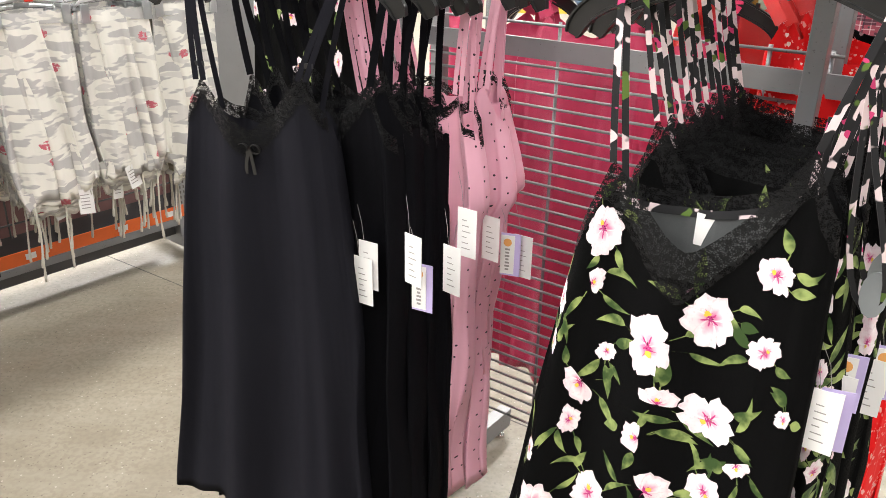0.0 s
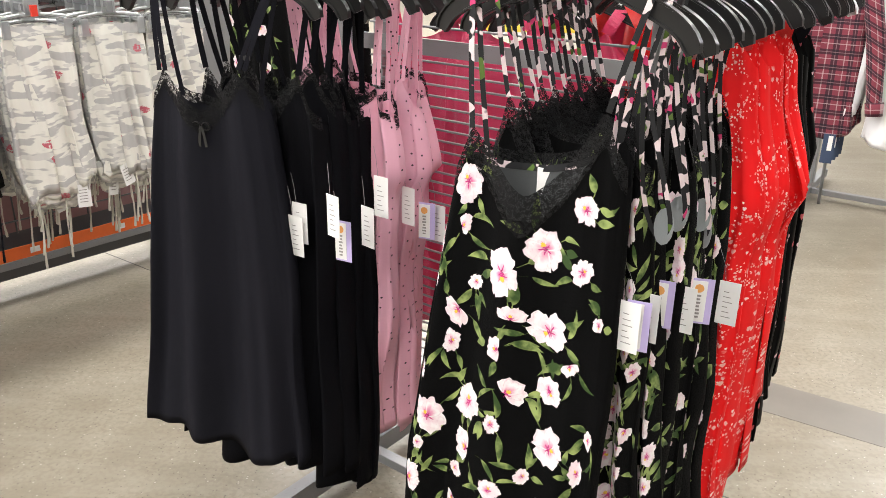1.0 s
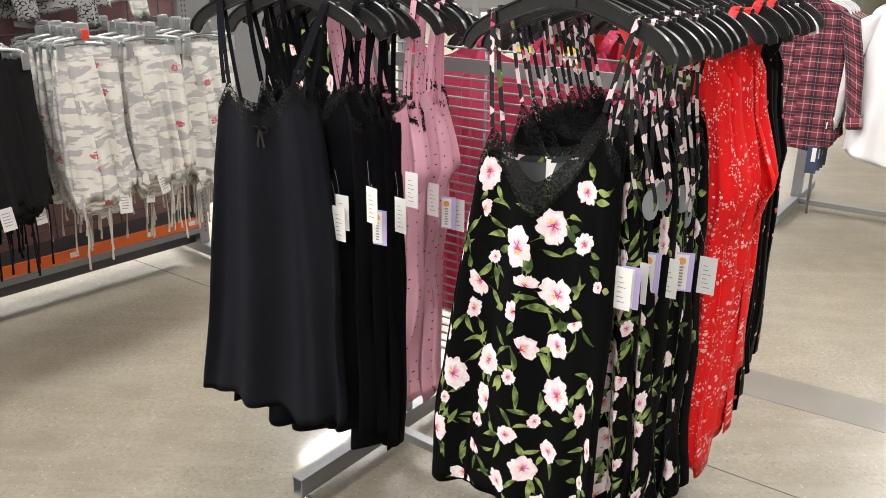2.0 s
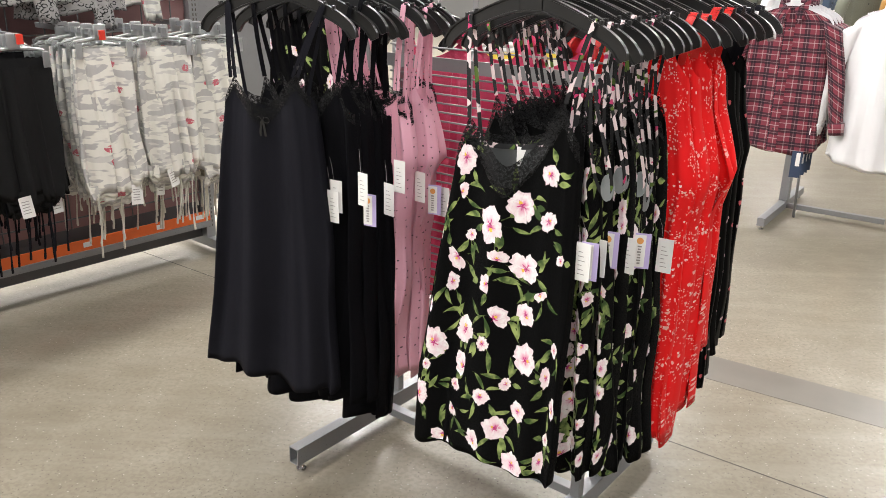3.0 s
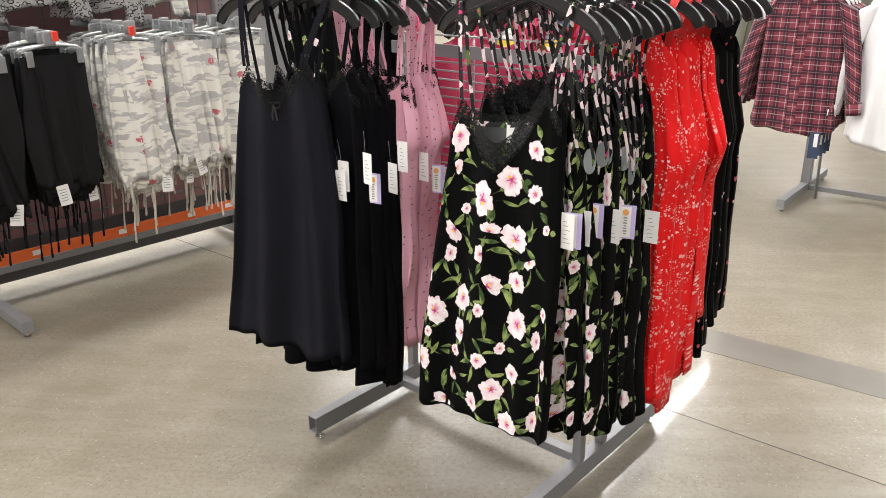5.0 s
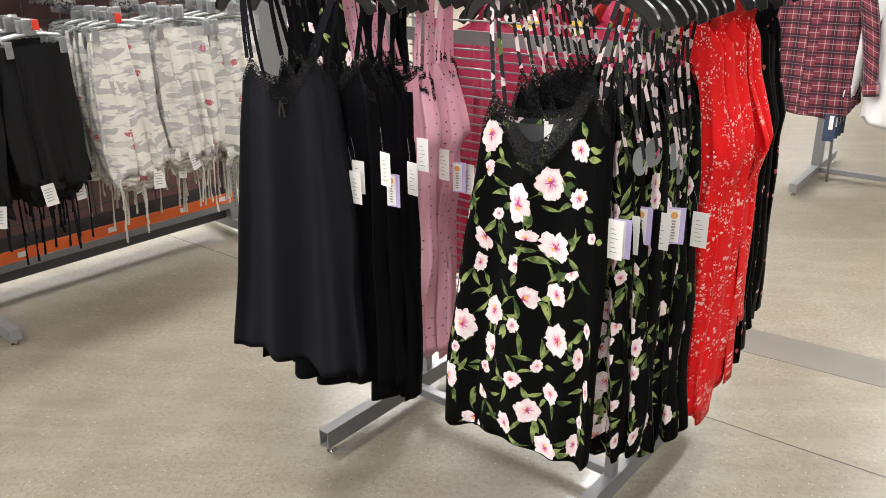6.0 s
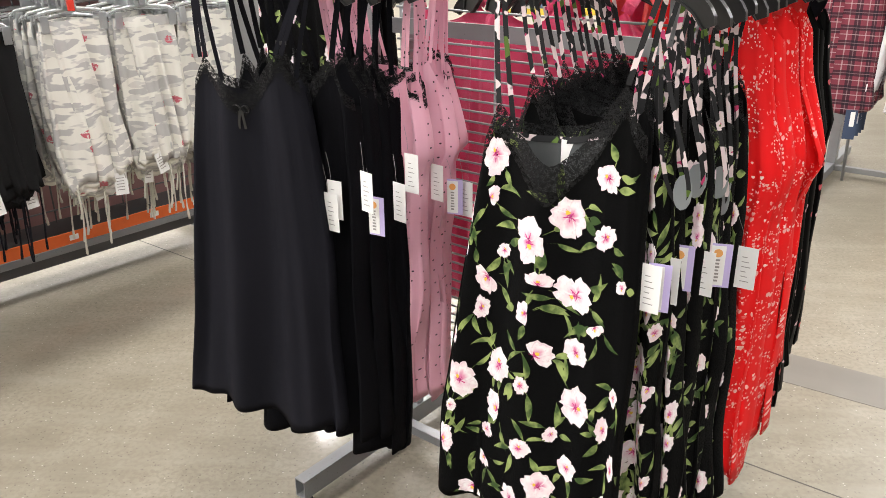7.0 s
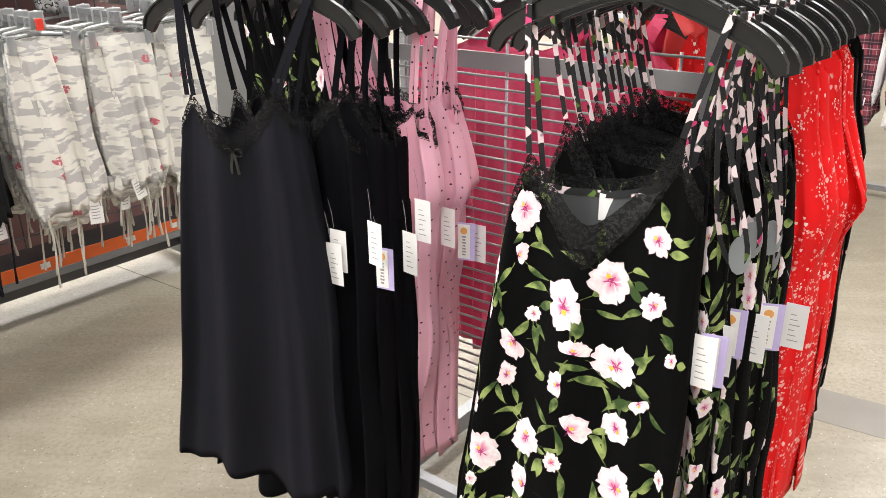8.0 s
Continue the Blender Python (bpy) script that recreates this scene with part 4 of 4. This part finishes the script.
def wall_rack():
    rack = thing("wall_rack", wall_pose(0, BACK, 0), "grey steel gondola rack with wire grid back and low shelf", "display rack")
    for x in (-0.85, 0.58, 2.02):
        part("foot", Soup().box((x - 0.025, -0.52, 0.03), (x + 0.025, 0.3, 0.085), 0.004).make("foot", M_STEEL), rack)
        part("leveler", Soup().tube([(x, -0.49, 0.0), (x, -0.49, 0.008), (x, -0.49, 0.0081), (x, -0.49, 0.031)], [0.015, 0.015, 0.006, 0.006], 12).make("leveler", M_CHROME), rack)
        s = Soup().box((x - 0.03, -0.02, 0.086), (x + 0.03, 0.03, 2.2), 0.003)
        part("post", s.make("post", M_STEEL), rack)
        sl = Soup()
        for k in range(80):
            sl.box((x - 0.012, -0.0215, 0.15 + k * 0.025), (x - 0.006, -0.0204, 0.163 + k * 0.025))
            sl.box((x + 0.006, -0.0215, 0.15 + k * 0.025), (x + 0.012, -0.0204, 0.163 + k * 0.025))
        part("slots", sl.make("slots", M_JOINT), rack)
    # grey strip above the shelf; carried on below it to block light from behind
    part("lower_panel", Soup().box((-2.0, 0.032, 0.085), (2.02, 0.044, 0.2995)).make("lower_panel", M_DARKSTEEL), rack)
    part("end_panel", Soup().box((2.055, -0.01, 0.30), (2.62, 0.02, 2.2), 0.003).make("end_panel", M_STEEL), rack)
    part("back_panel", Soup().box((-2.0, 0.032, 0.30), (2.02, 0.045, 2.2)).make("back_panel", plain("dusty_rose_board", (0.27, 0.15, 0.15), 0.7, 0, 0.1, 3)), rack, "dusty rose back panel")
    wv = Soup().tube([(0, 0.006, 0.30), (0, 0.006, 2.2)], 0.004, 6).make("upright_wire", M_DARKSTEEL, True)
    wh = Soup().tube([(-2.0, 0, 0), (2.0, 0, 0)], 0.004, 6).make("wire", M_DARKSTEEL, True)
    for k in range(24):
        part("upright_wire", wv, rack).location.x = -1.9 + k * 0.165
    for k in range(13):
        part("wire", wh, rack).location.z = 0.36 + k * 0.15
        if k % 2:
            part("wire", wh, rack).location.z = 0.385 + k * 0.15
    part("shelf", Soup().box((-2.0, -0.06, 0.165), (1.99, 0.25, 0.20), 0.003).make("shelf", M_STEEL), rack)
    part("price_strip", Soup().box((-2.0, -0.066, 0.205), (1.99, -0.0605, 0.262)).make("price_strip", M_ORANGE), rack, "orange price strip")
    s = Soup()
    r = random.Random(3)
    x = -1.8
    while x < 1.9:
        w = r.uniform(0.05, 0.09)
        part("price_label", Soup().box((x, -0.0685, 0.222), (x + w * 0.6, -0.0665, 0.247)).make("price_label", M_TAG), rack)
        x += w + r.uniform(0.15, 0.4)
    for x in (0.52, 0.86, 1.19, 1.47, 1.77):
        part("arm", Soup().box((x - 0.008, -0.62, 1.298), (x + 0.008, -0.022, 1.322), 0.002).make("arm", M_STEEL), rack)
        part("arm_tip", Soup().box((x - 0.012, -0.632, 1.283), (x + 0.012, -0.6205, 1.322), 0.002).make("arm_tip", M_RED if x in (0.86, 1.19) else M_STEEL), rack, "red plastic arm tip" if x in (0.86, 1.19) else "")
    for x in (0.45, 0.75, 1.05, 1.25, 1.55, 1.75):
        part("arm", Soup().box((x - 0.006, -0.40, 2.0), (x + 0.006, -0.022, 2.025), 0.002).make("arm", M_STEEL), rack)
    return rack


wall_rack()


def clear_plastic():
    g = Nodes("frosted_plastic")
    g.b.inputs["Transmission Weight"].default_value = 0.75
    a = g.noise(g.obj(), 30, 2)
    return g.done((0.58, 0.59, 0.60), g.math("ADD", 0.35, g.math("MULTIPLY", a, 0.15)), 0, a, 0.0005, 0.2)


M_CLEAR = clear_plastic()


def clip_hanger_meshes():
    b = Soup().tube([(-0.122, 0, -0.022), (-0.108, 0, -0.008), (-0.05, 0, 0.0), (0, 0, 0.003), (0.05, 0, 0.0), (0.108, 0, -0.008), (0.122, 0, -0.022)], 0.0075, 8, 0.7)
    b.box((-0.026, -0.007, -0.002), (0.026, 0.007, 0.060), 0.006)
    hook = [(0, 0, 0.03), (0, 0, 0.034)]
    for i in range(11):
        a = math.radians(-80 + 230 * i / 10)
        hook.append((0.013 * math.cos(a), 0, 0.046 + 0.013 * math.sin(a)))
    b.tube(hook, 0.004, 6)
    c = Soup().box((-0.014, -0.037, -0.075), (0.014, -0.030, -0.012), 0.003).box((-0.014, 0.030, -0.075), (0.014, 0.037, -0.012), 0.003).box((-0.010, -0.031, -0.028), (0.010, 0.031, -0.016), 0.002)
    return b.make("bar", M_CLEAR, True), c.make("clip", M_CLEAR, True)


CLIP_BAR, CLIP = clip_hanger_meshes()


def clip_hanger(m):
    h = thing("clip_hanger", m, "frosted clear plastic trouser hanger with two clips", "hanger", "clip hangers")
    part("bar", CLIP_BAR, h)
    for x in (-0.105, 0.105):
        part("clip", CLIP, h).location.x = x


def trousers(m, seed, material, cord, hem, label, group, width=0.135, tag=True):
    """Joggers folded once over a clip hanger; drawstrings and cuffs hang below. Local z = 0 is the waistband's top."""
    r = random.Random(seed)
    g = thing("trousers", m, label, "trousers", group)
    wd = [(0.0, width * 0.92, 0.0), (-0.05, width * 0.97, 0.0), (-0.25, width * 1.04, r.uniform(-0.01, 0.01)), (hem, width * 0.98, r.uniform(-0.015, 0.015))]
    d = Drape(seed, wd, 0.018, 0.012 if material is M_BLACKPANTS else 0.026, hem, 0.0, 4.0, r.uniform(-0.03, 0.03), 0.016)
    part("body", d.mesh("body", material, lambda p: 0.004 * np.sin(30 * p), lambda p: 0.004 * np.cos(28 * p), 36, 22), g)
    part("waistband", band_mesh("waistband", d, material, lambda p: 0.003 + 0 * p, lambda p: -0.035 + 0 * p, -0.99, 0.99, True, 40, 4, 0.004), g)
    # the turned-up leg on the front, a little askew
    lw = [(-0.03, width * 0.42, 0.0), (hem + 0.2, width * 0.46, 0.0), (hem - 0.02, width * 0.5, 0.0)]
    leg = Drape(seed + 9, lw, 0.018, 0.026, hem - 0.03, 0.0, 3.0, 0.01, 0.006)
    ob = part("leg", leg.mesh("leg", material, lambda p: -0.03 + 0 * p, lambda p: -0.03 + 0 * p, 20, 16), g)
    ob.location = (r.uniform(-0.07, -0.02), -0.024, 0)
    ob.rotation_euler = (0.03, -r.uniform(0.02, 0.20), 0)
    for k in range(3):
        cw = [(hem + 0.03, width * r.uniform(0.75, 0.95), r.uniform(-0.02, 0.02)), (hem - 0.07, width * r.uniform(0.6, 0.85), r.uniform(-0.03, 0.03))]
        cuff = Drape(seed + 20 + k, cw, 0.008, 0.008, hem - 0.03 - 0.022 * k, 0.0, 5.0, r.uniform(-0.01, 0.01), 0.004)
        ob = part("cuff", cuff.mesh("cuff", material, lambda p: hem + 0.03 + 0 * p, lambda p: hem + 0.03 + 0 * p, 20, 6), g)
        ob.location.y = 0.012 * (k - 1)
    for k in range(4):
        x = r.uniform(-width * 0.9, width * 0.9)
        L = r.uniform(0.12, 0.32)
        y = r.uniform(-0.02, 0.02)
        pts = [(x + 0.012 * math.sin(3 * t + k) * t, y + 0.006 * t, hem - 0.0 - L * t) for t in (0, 0.2, 0.4, 0.6, 0.8, 0.95, 1.0)]
        part("drawstring", Soup().tube(pts, [0.0035] * 5 + [0.0055, 0.0045], 6).make("drawstring", cord, True), g)
    if tag:
        t = part("tag", Soup().box((-0.025, -0.0005, -0.09), (0.025, 0.0005, 0)).make("tag", M_TAG), g, "white card tag")
        t.matrix_basis = pose(r.uniform(-0.08, 0.1), -0.03, hem + 0.01, 0, r.uniform(-15, 15), r.uniform(-20, 20))
        s = Soup()
        for i in range(5):
            s.box((-0.017, -0.0012, -0.022 - i * 0.012), (0.012, -0.0007, -0.019 - i * 0.012))
        part("print", s.make("print", M_INK), t)


seed = 200
for along, material, cord, lab, grp, top in (
        (0.52, M_BLACKPANTS, M_BLACK, "folded black jersey joggers on a clip hanger", "black joggers", 1.215),
        (0.86, M_BLACKPANTS, M_BLACK, "folded black jersey joggers on a clip hanger", "black joggers", 1.215),
        (1.19, M_CAMO, M_CORD, "folded pale camouflage joggers with small red flowers on a clip hanger", "camouflage joggers", 1.235),
        (1.475, M_CAMO, M_CORD, "folded pale camouflage joggers with small red flowers on a clip hanger", "camouflage joggers", 1.235),
        (1.77, M_CAMODARK, M_CORD, "folded tan joggers on a clip hanger", "tan joggers", 1.225)):
    for k in range(7):
        out = -2.625 - 0.058 * k
        m = wall_pose(along + rnd.uniform(-0.022, 0.016), out, top + rnd.uniform(-0.014, 0.014), rnd.uniform(-9, 6))
        trousers(m, seed, material if not (material is M_CAMODARK and k % 3 != 1) else M_CAMO, cord, -0.57 + rnd.uniform(-0.035, 0.03), lab, grp, 0.142 if material is M_BLACKPANTS else 0.127, k < 2)
        clip_hanger(m @ pose(0, 0, 0.038))
        seed += 3

# leopard and camouflage tops on the upper arms
for along, out, mt, lab, hem in ((0.35, -2.95, M_LEOPARD, "grey leopard print top hanging above the joggers", -0.55), (0.65, -3.0, M_LEOPARD, "grey leopard print top hanging above the joggers", -0.57), (1.0, -2.95, M_LEOPARD, "grey leopard print top hanging above the joggers", -0.56), (1.28, -3.0, M_LEOPARD, "grey leopard print top hanging above the joggers", -0.60), (1.55, -3.05, M_CAMO, "pale camouflage top hanging above the joggers", -0.57)):
    m = wall_pose(along, out, 1.965, 0)
    wd = [(-0.03, 0.12, 0), (-0.1, 0.22, 0), (-0.4, 0.24, 0), (hem, 0.26, 0)]
    d = Drape(seed, wd, 0.03, 0.02, hem, 0, 4, 0.02, 0.01)
    g = thing("top", m, lab, "top", "tops on the upper arms")
    part("body", d.mesh("body", mt, lambda p: -0.03 - 0.06 * np.abs(p), lambda p: -0.03 - 0.06 * np.abs(p)), g)
    tail = Drape(seed + 1, [(hem + 0.15, 0.05, 0.1), (hem - 0.07, 0.045, 0.13)], 0.012, 0.01, hem - 0.07)
    part("tie", tail.mesh("tie", mt, lambda p: hem + 0.15 + 0 * p, lambda p: hem + 0.15 + 0 * p, 16, 8), g).location.y = -0.03
    seed += 3


# ---- the shirt rack ----
SHIRTS = pose(2.46, 4.78, 0, 0, 0, -33.4)


def shirt_rack(m, label):
    rack = thing("shirt_rack", m, label, "clothes rack", "four-way racks")
    part("foot", Soup().box((-0.025, -0.57, 0.03), (0.025, 0.5, 0.085), 0.003).make("foot", M_STEEL), rack)
    part("foot", Soup().box((0.0255, -0.02, 0.035), (0.65, 0.02, 0.07), 0.003).make("foot", M_STEEL), rack)
    part("post", Soup().box((-0.03, -0.03, 0.0855), (0.03, 0.03, 1.52), 0.003).make("post", M_STEEL), rack)
    part("brace", Soup().tube([(0.10, -0.10, 0.0), (0.075, -0.08, 0.9)], 0.010, 8).make("brace", M_STEEL, True), rack)
    for y in (-0.54, 0.46):
        part("leveler", Soup().tube([(0, y, 0.0), (0, y, 0.008), (0, y, 0.0081), (0, y, 0.031)], [0.015, 0.015, 0.006, 0.006], 12).make("leveler", M_CHROME), rack)
    part("rail", Soup().box((-0.012, -0.86, 1.521), (0.012, 0.5, 1.545), 0.002).make("rail", M_CHROME), rack)
    return rack


def shirt(m, seed, material, label, group, length=0.80, sleeve=0.58, button=None):
    """A long-sleeved buttoned shirt. Local z = 0 is the hanger's notch height."""
    r = random.Random(seed)
    g = thing("shirt", m, label, "shirt", group)
    wd = [(0.055, 0.075, 0), (0.03, 0.14, 0), (-0.03, 0.215, 0), (-0.10, 0.225, 0), (-0.4, 0.235, 0), (-length, 0.255, 0)]
    d = Drape(seed, wd, 0.04, 0.03, -length, 0, 3.5, -0.01, 0.010, 0.06)
    top = lambda p: 0.05 - 0.10 * np.clip(np.abs(p) - 0.3, 0, 1) ** 1.2
    part("body", d.mesh("body", material, top, top, 48, 34), g)
    for sx in (-1, 1):
        n, rows, verts, uvs = 16, 16, [], []
        for j in range(rows):
            t = j / (rows - 1)
            cx = sx * (0.215 + 0.115 * t + 0.02 * math.sin(3 * t))
            cz = -0.04 - sleeve * t
            rx, ry = 0.062 - 0.022 * t, 0.04 - 0.012 * t
            for k in range(n):
                a = 2 * math.pi * k / n
                wob = 1 + 0.10 * math.sin(3 * a + 9 * t + seed) * t
                verts.append((cx + rx * math.cos(a) * wob, -0.01 - 0.03 * t + ry * math.sin(a) * wob, cz + 0.03 * math.cos(a) * sx * -1))
                uvs.append((k / n * 0.28, cz))
        part("sleeve", mesh_of("sleeve", verts, grid_faces(rows, n, True) + [tuple(range(n))[::-1], tuple((rows - 1) * n + k for k in range(n))], material, uvs), g)
        cx = sx * 0.336
        part("cuff", Soup().tube([(cx, -0.041, -0.58 - sleeve + 0.58), (cx + sx * 0.01, -0.043, -0.58 - sleeve + 0.51)], [0.047, 0.043], 14, 0.7).make("cuff", material, True), g)
        col = Soup().add([(sx * 0.012, -0.045, 0.035), (sx * 0.078, -0.012, 0.085), (sx * 0.085, -0.03, 0.02), (sx * 0.045, -0.056, -0.045), (sx * 0.012, -0.041, 0.033), (sx * 0.076, -0.008, 0.082), (sx * 0.082, -0.026, 0.02), (sx * 0.044, -0.051, -0.043)],
                         [(0, 1, 2, 3), (7, 6, 5, 4), (0, 4, 5, 1), (1, 5, 6, 2), (2, 6, 7, 3), (3, 7, 4, 0)])
        part("collar", col.make("collar", material), g)
    part("collar_band", Soup().ribbon([(0.07 * math.cos(a), 0.03 * math.sin(a) + 0.0, 0.06) for a in [math.pi * k / 10 for k in range(11)]], 0.055, 0.003, (0, 0, 1)).make("collar_band", material), g)
    part("placket", band_mesh("placket", d, material, lambda p: 0.0 - 0.02 + 0 * p, lambda p: -length + 0.01 + 0 * p, -0.085, 0.085, True, 6, 26, 0.004), g)
    for k in range(6):
        z = -0.08 - k * 0.115
        q = d.at(True, np.array([0.0]), np.array([z]))[0]
        part("button", Soup().tube([(q[0], q[1] - 0.004, z), (q[0], q[1] - 0.007, z)], 0.005, 10).make("button", button or M_HANGER), g)
    return g


for i in range(4):
    m = SHIRTS @ pose(0.05, -0.78 + 0.085 * i, 1.375, 0, 0, rnd.uniform(-3, 3))
    shirt(m, 300 + i, M_PLAID, "burgundy and black plaid long-sleeved shirt on a white hanger", "plaid shirts", 0.80 - 0.01 * i)
    hanger(m, True, "hangers on the shirt rack")
    t = thing("hang_tag", m @ pose(0.16, -0.05, -0.80, 0, 0, 10), "navy card tag hanging under a plaid shirt", "tag", "navy tags")
    part("card", Soup().box((-0.03, -0.001, -0.13), (0.03, 0.001, 0.03)).make("card", M_NAVY), t)
    part("sticker", Soup().box((-0.005, -0.0025, -0.06), (0.018, -0.0012, 0.02)).make("sticker", M_TAG), t)
shirt_rack(SHIRTS, "grey steel rack with plaid shirts on a polished floor")
for i in range(4):
    m = pose(2.53 + 0.033 * i, 3.80 + 0.05 * i, 1.375, 0, 0, -40 + rnd.uniform(-4, 4))
    shirt(m, 320 + i, M_WHITE, "white cotton long-sleeved shirt on a hanger", "white shirts", 0.84, 0.60, M_WHITEPLASTIC)
    hanger(m, True, "hangers on the shirt rack")

far = thing("far_rack", pose(3.0, 5.9, 0, 0, 0, -12), "long grey steel clothes rack at the back of the aisle", "clothes rack")
part("rail", Soup().box((-1.3, -0.012, 1.60), (1.3, 0.012, 1.625), 0.002).make("rail", M_CHROME), far)
for x in (-1.28, 1.28):
    part("post", Soup().box((x - 0.02, -0.02, 0.0), (x + 0.02, 0.02, 1.5995), 0.002).make("post", M_STEEL), far)
    part("foot", Soup().box((x - 0.02, -0.3, 0.0), (x + 0.02, -0.021, 0.05), 0.002).make("foot", M_STEEL), far)
    part("foot", Soup().box((x - 0.02, 0.021, 0.0), (x + 0.02, 0.3, 0.05), 0.002).make("foot", M_STEEL), far)
for i in range(9):
    m = far.matrix_world @ pose(-1.1 + i * 0.27, 0, 1.472, 0, 0, 40 + rnd.uniform(-8, 8))
    mt, lab = ((M_OLIVE, "olive green jacket on a far rack"), (M_MUSTARD, "mustard brown jacket on a far rack"), (M_OLIVE, "olive green jacket on a far rack"), (M_WHITE, "white shirt on a far rack"), (M_DENIM, "blue denim shirt on a far rack"))[i % 5]
    shirt(m, 340 + i, mt, lab, "clothes on the far rack")
    hanger(m, False, "hangers on the far rack")


def shelf_unit():
    g = thing("shelf_unit", pose(0.95, 4.95, 0), "grey steel shelves with yellow price strips and folded clothes", "shelf")
    for x in (-0.72, 0.72):
        for y in (0, 0.38):
            part("post", Soup().box((x - 0.02, y - 0.02, 0), (x + 0.02, y + 0.02, 1.5), 0.002).make("post", M_STEEL), g)
    r = random.Random(8)
    for z in (0.15, 0.60, 1.03):
        part("shelf", Soup().box((-0.70, 0.0, z - 0.03), (0.70, 0.38, z), 0.002).make("shelf", M_STEEL), g)
        part("price_strip", Soup().box((-0.70, -0.006, z - 0.032), (0.70, -0.001, z + 0.012)).make("price_strip", M_YELLOWSTRIP), g, "yellow price strip")
    return g


M_YELLOWSTRIP = plain("yellow_price_strip", (0.75, 0.55, 0.06), 0.5)
shelf_unit()
for k, z in enumerate((0.152, 0.602, 1.032)):
    for i in range(5):
        mt, lab = ((M_DENIM, "folded blue denim jeans stacked on a shelf"), (M_BLACKPANTS, "folded black trousers stacked on a shelf"), (M_WHITE, "folded white shirts stacked on a shelf"))[(i + k) % 3]
        st = thing("folded_stack", pose(0.95 - 0.56 + i * 0.28, 5.12, z, 0, 0, rnd.uniform(-3, 3)), lab, "folded clothes", "folded clothes on the shelves")
        for q in range(5):
            part("folded_garment", Soup().box((-0.12 + rnd.uniform(-0.006, 0.006), -0.15, q * 0.042), (0.12 + rnd.uniform(-0.006, 0.006), 0.15, q * 0.042 + 0.040), 0.014).make("folded_garment", mt, True), st)
